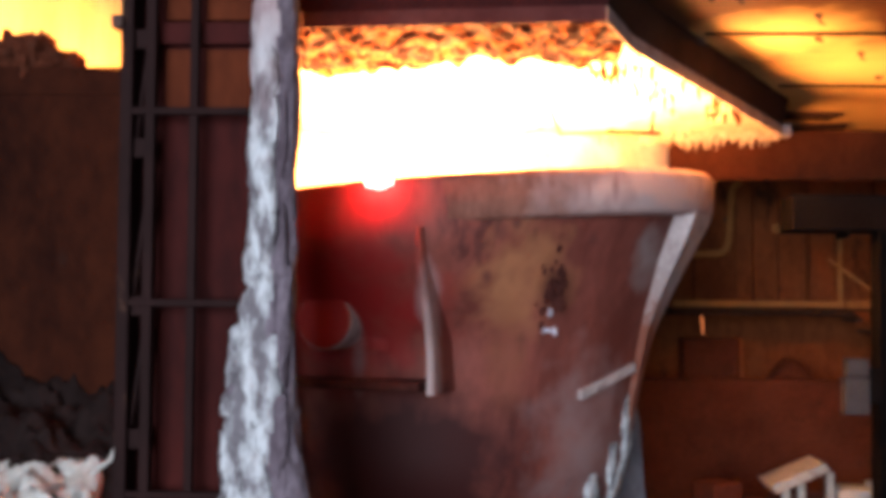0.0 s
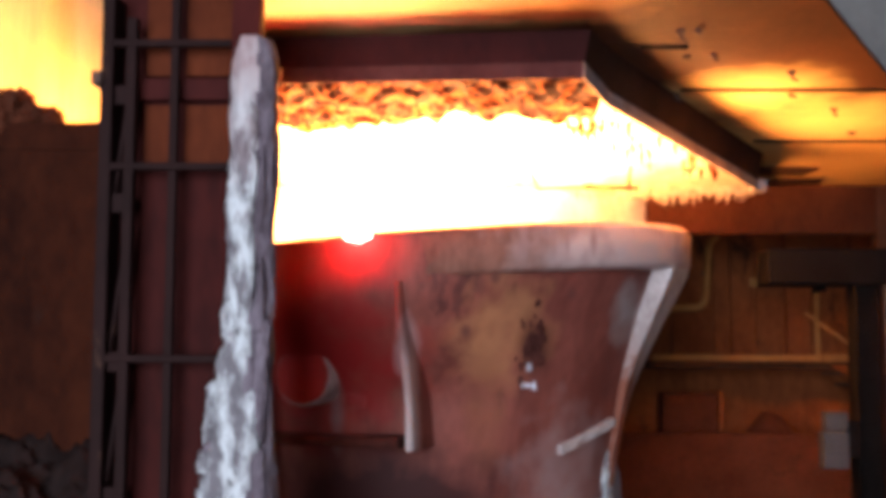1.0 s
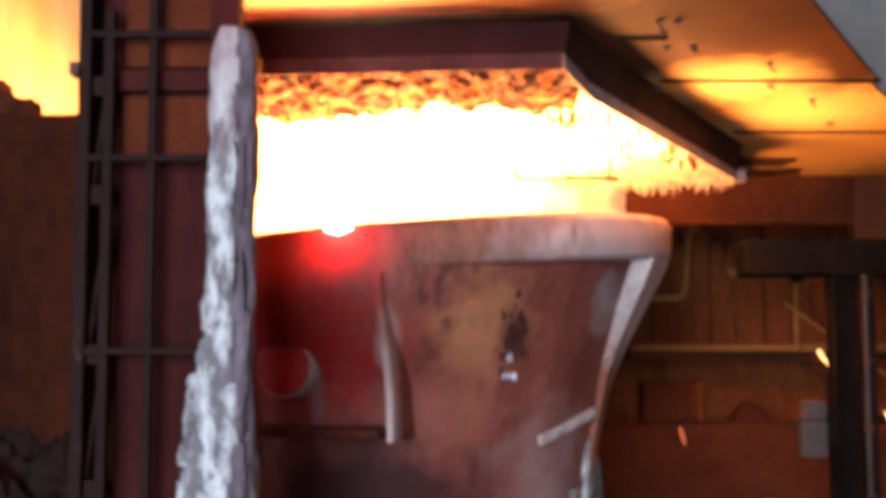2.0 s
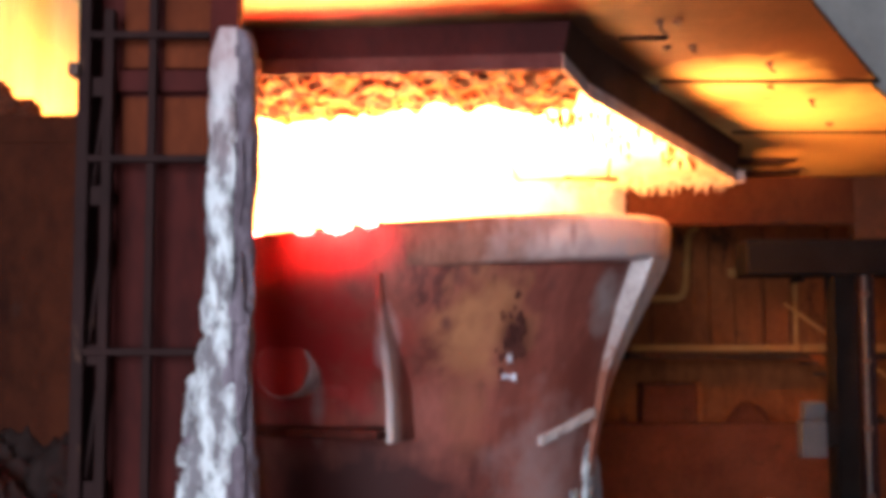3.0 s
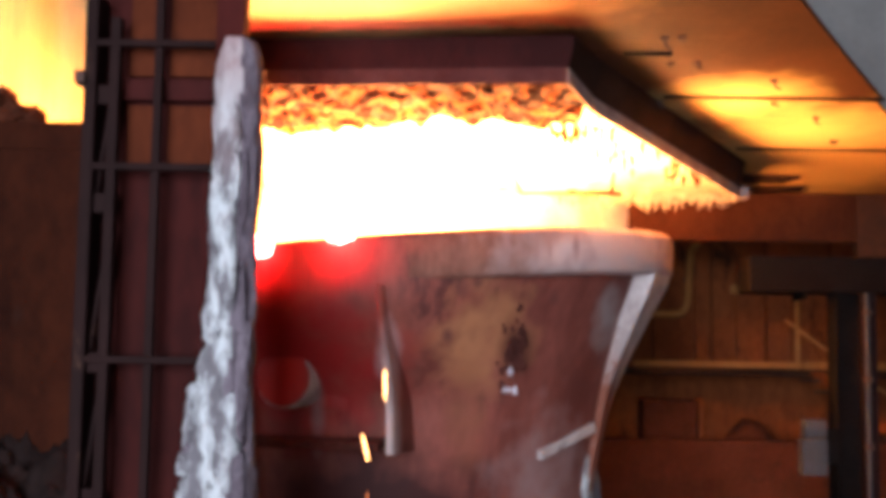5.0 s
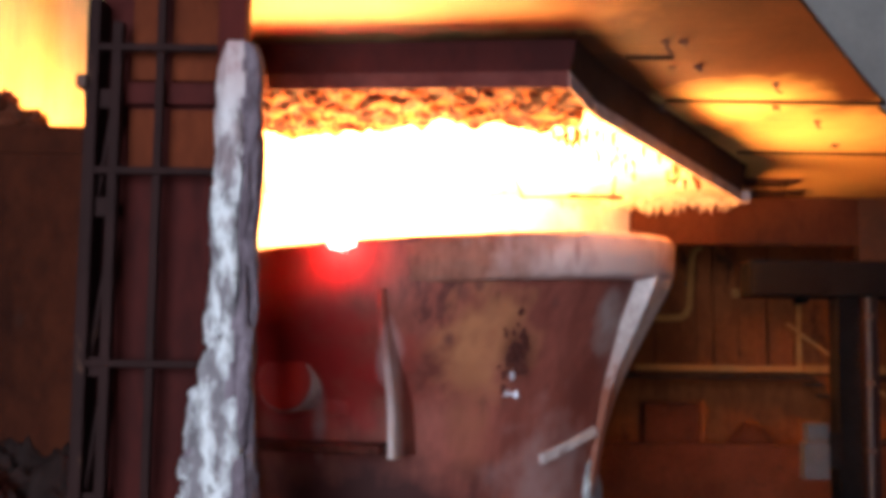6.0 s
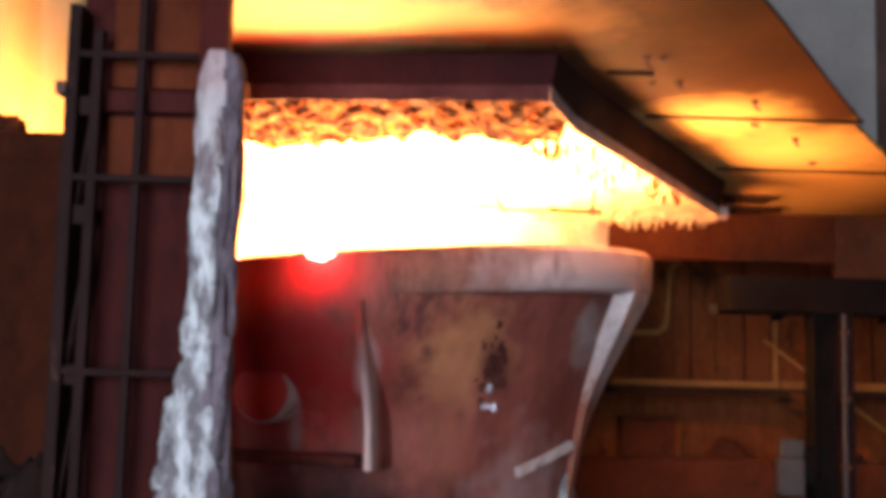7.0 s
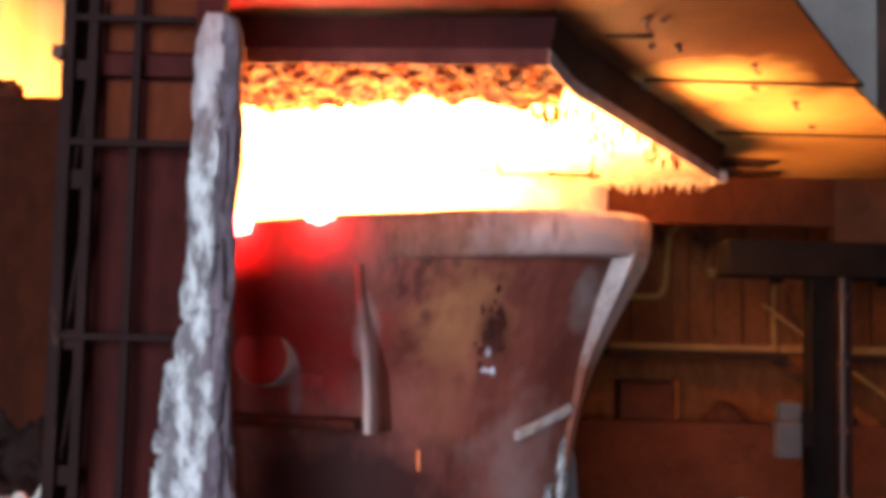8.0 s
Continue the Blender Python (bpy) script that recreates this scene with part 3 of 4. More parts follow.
# ---- the lattice column with its slag-splashed leg ----
def lattice_column():
    col = thing("lattice_column", (-1.3, 5.2, 0.0), label="dusty steel lattice column, one leg thick with pale splashed slag", category="column")
    X = lambda u: (u - 784) / 2042 * 5.2 + 1.3
    top = 4.418
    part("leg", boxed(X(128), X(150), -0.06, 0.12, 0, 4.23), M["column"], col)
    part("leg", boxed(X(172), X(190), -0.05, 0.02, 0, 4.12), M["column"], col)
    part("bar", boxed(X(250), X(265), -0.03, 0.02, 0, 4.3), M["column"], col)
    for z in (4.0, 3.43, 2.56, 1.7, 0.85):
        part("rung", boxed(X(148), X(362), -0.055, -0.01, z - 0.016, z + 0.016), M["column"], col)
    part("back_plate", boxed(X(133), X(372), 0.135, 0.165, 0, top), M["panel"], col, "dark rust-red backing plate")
    part("cross_beam", boxed(X(186), X(362), 0.06, 0.13, 3.76, 3.86), M["skirt"], col)
    part("bolt_plate", boxed(X(116), X(134), -0.1, 0.0, 3.80, 3.86), M["dark_steel"], col)
    for z0, z1 in ((3.44, 3.74), (3.88, 4.40)):
        for ua, ub in ((193, 247), (267, 352)):
            part("cover_plate", boxed(X(ua), X(ub), 0.095, 0.134, z0, z1), M["cover"], col, "scorched rust-brown cover plate")
    for z in (3.72, 3.22, 2.5, 1.9):
        part("gusset", boxed(X(149), X(174), -0.02, 0.0, z, z + 0.09), M["column"], col)
    for z in (3.3, 2.6, 2.0, 1.2):
        bm = bmesh.new()
        rod(bm, (X(150), 0.02, z), (X(178), 0.02, z + 0.6), 0.012, 6)
        part("lacing", bm, M["column"], col)
    # encrusted leg
    bm = bmesh.new()
    seg, rows = 48, 200
    loops = []
    for j in range(rows + 1):
        z = 4.02 * j / rows
        lp = []
        sharp = max(0.0, min(1.0, (2.50 - z) / 0.05))
        low = max(0.0, min(1.0, (2.65 - z) / 0.8))
        west_, east_ = 0.104 + 0.075 * sharp + 0.02 * low, 0.112 + 0.03 * low
        cap = 1 - (z - 3.95) * 4 if z > 3.95 else 1.0
        cx = X(400)
        for i in range(seg):
            a = 2 * math.pi * i / seg
            d = Vector((math.sin(a), math.cos(a), 0))
            p = Vector((d.x * 0.5, d.y * 0.5, z * 1.0))
            k = 1 + 0.20 * noise.fractal(p * 2.6, 0.9, 2.0, 5) + 0.10 * noise.fractal(p * 9.0, 0.9, 2.0, 3)
            flare = 0.22 * max(0.0, 1.95 - z) ** 1.3 if d.x > 0 else 0.05 * max(0.0, 1.95 - z)
            wide = (east_ if d.x > 0 else west_) * cap
            lp.append(bm.verts.new((cx + d.x * (wide * k + min(flare, 0.3)), d.y * 0.11 * k, z)))
        loops.append(lp)
    for a, b in zip(loops, loops[1:]):
        for i in range(seg):
            bm.faces.new((a[i], a[(i + 1) % seg], b[(i + 1) % seg], b[i]))
    bm.faces.new(loops[0][::-1])
    bm.faces.new(loops[-1])
    # faces on the east side take a greyer tone, painting that side's shade
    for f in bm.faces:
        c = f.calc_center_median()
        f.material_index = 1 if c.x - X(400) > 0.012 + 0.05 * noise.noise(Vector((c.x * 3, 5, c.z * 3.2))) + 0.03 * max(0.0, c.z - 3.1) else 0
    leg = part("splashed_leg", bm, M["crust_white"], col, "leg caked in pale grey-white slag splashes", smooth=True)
    leg.data.materials.append(M["grey_slag_shade"])
    # clots and flakes caked on the leg: pale runs on the front, a torn shell low down, grey flakes for the east side's
    # shade
    rng = random.Random(21)
    for i in range(40):
        z = rng.uniform(1.2, 3.8)
        low = max(0.0, min(1.0, (2.75 - z) / 1.0))
        u = rng.uniform(-0.75, 0.2)
        w_, h_ = rng.uniform(0.02, 0.045) * (1 + 0.5 * low), rng.uniform(0.08, 0.22)
        bm = lump((w_, 0.034, h_), i + 200, 0.45, 3, 2.2)
        bmesh.ops.translate(bm, vec=(X(400) - 0.03 * low + u * (0.095 + 0.055 * low), -0.095 * math.sqrt(1 - u * u) - 0.004, z), verts=bm.verts)
        part("pale_clot", bm, M["crust_white"], col, smooth=True)
    for i in range(26):
        z = rng.uniform(0.9, 2.36)
        out = 0.125 + 0.06 * (2.4 - z) ** 0.7 * rng.uniform(0.5, 1.0)
        bm = lump((rng.uniform(0.02, 0.036), 0.045, rng.uniform(0.06, 0.15)), i + 300, 0.6, 3, 2.4)
        bmesh.ops.translate(bm, vec=(X(400) - 0.02 - out, rng.uniform(-0.07, 0.0), z), verts=bm.verts)
        part("torn_shell", bm, M["crust_white"] if i % 3 else M["grey_slag_shade"], col, smooth=True)
    for i in range(14):
        z = rng.uniform(1.0, 3.6)
        low = max(0.0, min(1.0, (2.75 - z) / 1.0))
        u = rng.uniform(0.6, 0.95)
        bm = lump((rng.uniform(0.018, 0.034), 0.022, rng.uniform(0.10, 0.24)), i + 400, 0.45, 3, 2.0)
        bmesh.ops.translate(bm, vec=(X(400) - 0.03 * low + u * (0.097 + 0.06 * low), -0.115 * math.sqrt(1 - u * u) - 0.008, z), verts=bm.verts)
        part("grey_flake", bm, M["grey_slag_shade"], col, "grey-lilac slag flake toned for the shaded east side", smooth=True)
    part("leg_head", boxed(X(362), X(412), -0.05, 0.08, 3.9, top), M["panel"], col)


lattice_column()


# ---- pale back wall, added for the white glow over the pot's rim ----
def back_wall():
    """Added pale wall that curves away behind the pot to dim eastwards, its top edge ragged."""
    bm = bmesh.new()
    nx, nz = 120, 30
    grid = []
    for j in range(nz + 1):
        row = []
        for i in range(nx + 1):
            k = i / nx
            x = -4.2 + 6.4 * k
            bend = max(0.0, x - 0.0)
            y = 11.5 + 0.22 * bend ** 2
            z = 3.2 + (LINING - 3.2 + 0.04) * j / nz
            p = Vector((x, y, z))
            y += 0.07 * noise.fractal(p * 1.8, 1.0, 2.0, 5)
            row.append(bm.verts.new((x, y, z)))
        grid.append(row)
    for j in range(nz):
        for i in range(nx):
            bm.faces.new((grid[j][i], grid[j][i + 1], grid[j + 1][i + 1], grid[j + 1][i]))
    geom = bmesh.ops.extrude_face_region(bm, geom=list(bm.faces))["geom"]
    bmesh.ops.translate(bm, vec=(0, 0.35, 0), verts=[g for g in geom if isinstance(g, bmesh.types.BMVert)])
    tagged(part("wall_glow", bm, M["hot_wall"], smooth=True), "rough pale wall added behind the pot to carry the white glow", "wall", kind="structure")
    tagged(part("wall_under", boxed(-4.2, 1.45, 11.75, 12.05, 0, 3.2, bevel=0), M["rust_wall"]), "brown wall added under the pale one, hidden by the pot", "wall", kind="structure")
    tagged(part("trim_header", boxed(1.9, 4.3, 12.1, 12.25, 3.84, CEIL, bevel=0.02), M["header"]), "rust-brown header plate behind the shield", "header", kind="structure")


back_wall()


# ---- west side: masonry pier with rubble, wall behind ----
def west_side():
    # tall folded sheet wall that faces the pot
    bm = bmesh.new()
    nx, nz = 90, 12
    grid = []
    for j in range(nz + 1):
        row = []
        for i in range(nx + 1):
            k = i / nx
            x, y = -2.75 - 3.2 * k, 11.3 - 4.6 * k
            fold = 0.05 * math.sin(k * 44) + 0.10 * noise.noise(Vector((k * 9, j * 0.12, 2))) + 0.03 * noise.noise(Vector((k * 40, j * 0.3, 7)))
            row.append(bm.verts.new((x + fold * 0.82, y - fold * 0.57, 6.8 * j / nz)))
        grid.append(row)
    for j in range(nz):
        for i in range(nx):
            bm.faces.new((grid[j][i], grid[j][i + 1], grid[j + 1][i + 1], grid[j + 1][i]))
    geom = bmesh.ops.extrude_face_region(bm, geom=list(bm.faces))["geom"]
    bmesh.ops.translate(bm, vec=(-0.05, 0.04, 0), verts=[g for g in geom if isinstance(g, bmesh.types.BMVert)])
    tagged(part("wall_bay", bm, M["yellow_wall"], smooth=True), "scorched yellow folded sheet wall lit by the slag", "wall", kind="structure")
    pier = thing("masonry_pier", label="sooty brown masonry pier beside the column", category="pier")
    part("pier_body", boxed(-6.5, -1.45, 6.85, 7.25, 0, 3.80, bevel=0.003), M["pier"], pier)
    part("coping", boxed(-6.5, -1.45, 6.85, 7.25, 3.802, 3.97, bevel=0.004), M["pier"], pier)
    k = 0
    for x, y, sx, sz in ((-2.95, 7.03, 0.19, 0.15), (-2.64, 7.0, 0.13, 0.09), (-3.3, 7.05, 0.2, 0.16), (-2.80, 6.98, 0.13, 0.16)):
        k += 1
        o = part("slag_lump", lump((sx, 0.16, sz), k, 0.5, 4, 2.4), M["low_rust"])
        o.matrix_basis = pose(x, y, 3.97 + sz * 0.5)
        tagged(o, "grey-brown crusty slag lump on the pier's top", "slag lump", group="lumps on the pier")
    # dark heap of rubble at the pier's foot
    bm = bmesh.new()
    n_ = 90
    grid = []
    for j in range(n_ + 1):
        row = []
        for i in range(n_ + 1):
            x, y = -4.6 + 3.0 * i / n_, 5.75 + 1.1 * j / n_
            p = Vector((x, y, 0))
            h = 2.05 - 0.9 * max(0, -2.2 + (x + 4.2)) - 0.55 * (6.85 - y) + 0.24 * noise.fractal(p * 2.6, 0.8, 2.0, 6) + 0.10 * abs(noise.noise(p * 9.0))
            row.append(bm.verts.new((x, y, max(0.0, h))))
        grid.append(row)
    for j in range(n_):
        for i in range(n_):
            bm.faces.new((grid[j][i], grid[j][i + 1], grid[j + 1][i + 1], grid[j + 1][i]))
    rim_ = [e for e in bm.edges if len(e.link_faces) == 1]
    ext = bmesh.ops.extrude_edge_only(bm, edges=rim_)["geom"]
    for v in [g for g in ext if isinstance(g, bmesh.types.BMVert)]:
        v.co.z = 0.0
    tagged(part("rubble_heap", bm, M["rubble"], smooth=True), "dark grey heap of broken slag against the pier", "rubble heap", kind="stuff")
    # pale crumpled slab on the heap
    bm = bmesh.new()
    bmesh.ops.create_grid(bm, x_segments=40, y_segments=20, size=0.5)
    for v in bm.verts:
        p = v.co * 5.0
        v.co.x *= 0.78
        v.co.z = 0.10 * noise.fractal(p, 0.9, 2.0, 4) + 0.05 * abs(noise.noise(p * 2.2)) - 0.5 * max(0, abs(v.co.x) - 0.32)
        v.co.y *= 0.5
    geom = bmesh.ops.extrude_face_region(bm, geom=list(bm.faces))["geom"]
    bmesh.ops.translate(bm, vec=(0, 0, -0.16), verts=[g for g in geom if isinstance(g, bmesh.types.BMVert)])
    o = part("slag_slab", bm, M["pale_debris"], smooth=True)
    o.matrix_basis = pose(-2.40, 5.9, 1.60, 18, 0, 4)
    tagged(o, "pale crumpled slab of set slag on the rubble", "slag slab")
    bm = bmesh.new()
    rod(bm, (-2.0, 5.8, 1.68), (-1.9, 5.82, 1.76), 0.012, 6)
    rod(bm, (-1.9, 5.82, 1.76), (-1.87, 5.82, 1.83), 0.014, 6)
    tagged(part("bent_wire", bm, M["pale_debris"]), "bent pale wire end sticking from the slab", "wire")


west_side()


# ---- east side: post and beam, junction boxes ----
def east_side():
    b = thing("portal_beam", label="black sooty box beam across the bay on a steel post", category="beam")
    part("beam_box", boxed(2.95, 9.0, 11.3, 11.8, 3.26, 3.62, bevel=0.03), M["black_steel"], b)
    part("fascia", boxed(4.3, 9.0, 12.1, 12.3, 3.60, CEIL, bevel=0.01), M["ceiling_rust"], b)
    part("bracket_beam", boxed(5.2, 5.5, 11.8, 12.1, 3.3, 3.9, bevel=0.01), M["black_steel"], b)
    for x in (3.5, 4.6, 5.7):
        part("stiffener", boxed(x, x + 0.03, 11.34, 11.75, 3.2, 3.26), M["black_steel"], b)
    p = thing("steel_post", (4.0, 11.45, 0), label="dark steel I-section post, one flange toned for daylight", category="post")
    part("web", boxed(-0.19, 0.06, -0.02, 0.02, 0, 3.26), M["black_steel"], p)
    part("flange", boxed(-0.21, -0.19, -0.14, 0.14, 0, 3.26), M["black_steel"], p)
    # east flange in a lighter material, standing for the daylight on it
    part("flange", boxed(0.06, 0.085, -0.14, 0.14, 0, 3.26), M["column"], p)
    part("conduit", rodded((0.085, -0.16, 0), (0.085, -0.16, 3.26), 0.022, 12), M["blue_grey"], p, "grey conduit pipe")
    part("side_channel", boxed(0.12, 0.2, -0.12, 0.1, 0, 3.26), M["column"], p)
    for z in (1.1, 1.75, 2.4, 3.05):
        part("clamp", boxed(0.05, 0.13, -0.20, -0.13, z, z + 0.05), M["dark_steel"], p)
    j = thing("junction_box", (3.55, 11.3, 0), label="pair of grey steel junction boxes on the post", category="junction box")
    part("upper_box", boxed(-0.10, 0.11, -0.08, 0.08, 1.86, 2.03, bevel=0.012), M["blue_grey"], j)
    part("lower_box", boxed(-0.13, 0.11, -0.10, 0.08, 1.50, 1.85, bevel=0.012), M["blue_grey"], j)
    part("bracket", boxed(0.11, 0.26, -0.03, 0.03, 1.6, 1.95), M["black_steel"], j)
    # ragged far edge of the shield with bent plates
    for i, (x, y, z, rx, rz, w, d) in enumerate(((2.98, 11.05, CEIL - 0.02, 1, 4, 0.33, 0.22), (3.25, 11.75, CEIL - 0.02, -1, -12, 0.36, 0.16), (2.55, 11.6, CEIL - 0.02, 1, 18, 0.24, 0.12))):
        o = part("bent_plate", boxed(-w, w, -d, d, -0.012, 0.012), M["dark_brown"])
        o.matrix_basis = pose(x, y, z, rx, 1 - i, rz)
        tagged(o, "scorched bent plate hanging at the shield's edge", "plate", group="bent plates")
    # daylit grey sheet that stands on the ceiling plates beyond their east edge
    g = thing("grey_bulkhead", (0, 8.75, CEIL + 0.032), label="daylit grey steel bulkhead sheet above the ceiling edge", category="bulkhead")
    part("sheet", boxed(1.7, 3.44, 0.0, 0.03, 0.0, 2.6), M["grey_plate"], g)
    part("edge_angle", boxed(3.44, 3.52, -0.03, 0.05, 0.0, 2.6), M["dark_steel"], g, "dark edge angle")
    for x in (1.9, 2.7, 3.3):
        part("stiffener", boxed(x, x + 0.03, 0.03, 0.13, 0.0, 2.6), M["dark_steel"], g)


east_side()


def far_fittings():
    """Fittings on the rusty far wall, seen dimly under the beam."""
    F = 15.6
    X = lambda u: (u - 784) / 2042 * F
    Z = lambda w: 2.6 + (584 - w) / 2042 * F
    fr = thing("wall_panelling", (0, F, 0), label="rusty upright sheet panels on the far wall", category="panelling")
    edges = [1085, 1142, 1216, 1246, 1290, 1340, 1386, 1455, 1520, 1568, 1640]
    for i, (a, b) in enumerate(zip(edges, edges[1:])):
        d = (0.06, 0.12, 0.05, 0.10, 0.05, 0.14, 0.06, 0.11, 0.05, 0.09)[i]
        part("panel", boxed(X(a) + 0.015, X(b) - 0.015, -d, -0.002, Z(588), Z(330), bevel=0.012), M["rust_wall"], fr)
    r = thing("handrail", (0, F - 0.5, 0), label="ochre kick rail along the far ledge", category="rail")
    part("rail", boxed(X(1100), X(1385), -0.05, 0.0, Z(598), Z(588)), M["orange_pipe"], r)
    part("rail", boxed(X(1388), X(1640), -0.09, -0.04, Z(600), Z(586)), M["orange_pipe"], r)
    led = tagged(part("ledge", boxed(X(1080), X(1640), F - 1.15, F, Z(612), Z(599), bevel=0.01), M["dark_brown"]), "dark steel ledge under the rail", "ledge", kind="structure")
    p = thing("bent_pipe", (0, F - 0.25, 0), label="ochre pipe bent down the far wall", category="pipe")
    bm = bmesh.new()
    pts = [(X(1222), Z(382)), (X(1210), Z(390)), (X(1206), Z(402)), (X(1200), Z(490)), (X(1194), Z(502)), (X(1184), Z(507)), (X(1120), Z(508))]
    for (xa, za), (xb, zb) in zip(pts, pts[1:]):
        rod(bm, (xa, 0, za), (xb, 0, zb), 0.045, 10)
    part("tube", bm, M["orange_pipe"], p)
    part("bracket", boxed(X(1196), X(1208), 0.0, 0.22, Z(450), Z(444)), M["dark_steel"], p)
    s_ = thing("wall_sign", (0, F - 0.14, 0), label="small orange plate on the far wall", category="sign")
    part("plate", boxed(X(1278), X(1306), -0.03, 0.0, Z(470), Z(454)), M["orange_pipe"], s_)
    u = thing("upright_bar", (0, F - 0.3, 0), label="ochre upright bar before the far wall", category="bar")
    part("bar", boxed(X(1384), X(1391), -0.04, 0.02, Z(599), Z(462)), M["orange_pipe"], u)
    # sloping stair flight
    st = thing("stair", (0, F - 0.8, 0), label="dark steel stair sloping down before the far wall", category="stair")
    for off in (0.0, 0.55):
        bm = bmesh.new()
        prism(bm, [(X(1366), Z(603)), (X(1388), Z(603)), (X(1580), Z(760)), (X(1580), Z(785))], -off - 0.03, -off, "y")
        part("stringer", bm, M["rust_wall"], st)
    for i in range(9):
        k = (i + 0.5) / 9
        u, w = 1377 + 200 * k, 608 + 166 * k
        part("tread", boxed(X(u) - 0.13, X(u) + 0.13, -0.55, -0.03, Z(w) - 0.015, Z(w) + 0.015), M["dark_steel"], st)
    bm = bmesh.new()
    rod(bm, (X(1330), -0.5, Z(520)), (X(1580), -0.5, Z(700)), 0.02, 8)
    part("stair_rail", bm, M["orange_pipe"], st)
    # tanks and cabinets under the ledge
    c = thing("cabinet", (0, F - 0.6, 0), label="rusty low cabinet under the ledge", category="cabinet")
    part("body", boxed(X(1110), X(1200), -0.25, 0.2, 0.0, Z(652), bevel=0.03), M["low_rust"], c)
    part("corner_post", boxed(X(1202), X(1209), -0.28, -0.2, 0.0, Z(648)), M["rust_wall"], c)
    t = part("tank", lump((0.46, 0.35, 0.95), 9, 0.12), M["low_rust"], smooth=True)
    t.matrix_basis = pose(X(1290), F - 0.7, 0.86)
    tagged(t, "rusty bulging tank under the ledge", "tank")
    t = part("low_wall", boxed(X(980), X(1640), 14.15, 14.4, 0.0, Z(712), bevel=0.03), M["low_rust"])
    tagged(t, "low red-brown wall before the far ledge", "wall", kind="structure")
    # pale scrap on the floor
    y = 12.6
    X2 = lambda u: (u - 84 - 784) / 2042 * y
    Z2 = lambda w: 2.6 + (584 - 58 - w) / 2042 * y
    cr = thing("scrap_crate", (0, y, 0), label="pale dusty crate of scrap boards on the floor", category="crate")
    bm = bmesh.new()
    prism(bm, [(X2(1350), Z2(842)), (X2(1440), Z2(803)), (X2(1450), Z2(815)), (X2(1360), Z2(856))], -0.35, 0.25, "y")
    part("board", bm, M["pale_debris"], cr)
    for u in (1372, 1398, 1446):
        part("crate_leg", boxed(X2(u), X2(u + 12), -0.3, -0.22, 0.0, Z2(850 - (u - 1372) * 0.4)), M["pale_debris"], cr)
    part("crate_side", boxed(X2(1366), X2(1456), 0.1, 0.2, 0.0, Z2(862)), M["floor"], cr)
    for i, (u, top, w) in enumerate(((1495, 848, 0.18), (1540, 838, 0.08), (1600, 845, 0.18), (1262, 836, 0.18), (1318, 862, 0.2))):
        h = Z2(top)
        o = part("scrap_block", boxed(-w, w, -0.2, 0.2, -h, 0.0, bevel=0.04), M["pale_debris"] if i < 3 else M["floor"])
        o.matrix_basis = pose(X2(u), y - 0.1 - 0.06 * i, h, 0, 0, 9 * i)
        tagged(o, "pale block of scrap on the floor" if i < 3 else "reddish low block of scrap on the floor", "scrap block", group="scrap blocks")
    o = thing("prop_leg", (1.16, 9.75, 0.0), 20, label="blue-grey steel prop leg beside the pot", category="prop leg")
    bm = bmesh.new()
    prism(bm, [(-0.24, 0.0), (0.22, 0.0), (0.09, 1.62), (0.03, 1.74), (-0.05, 1.72), (-0.10, 1.5)], -0.1, 0.1, "y")
    bmesh.ops.bevel(bm, geom=list(bm.edges), offset=0.02, segments=2, affect="EDGES")
    part("leg_plate", bm, M["prop"], o)
    part("foot_plate", boxed(-0.3, 0.28, -0.2, 0.2, 0.0, 0.04), M["prop"], o)


far_fittings()


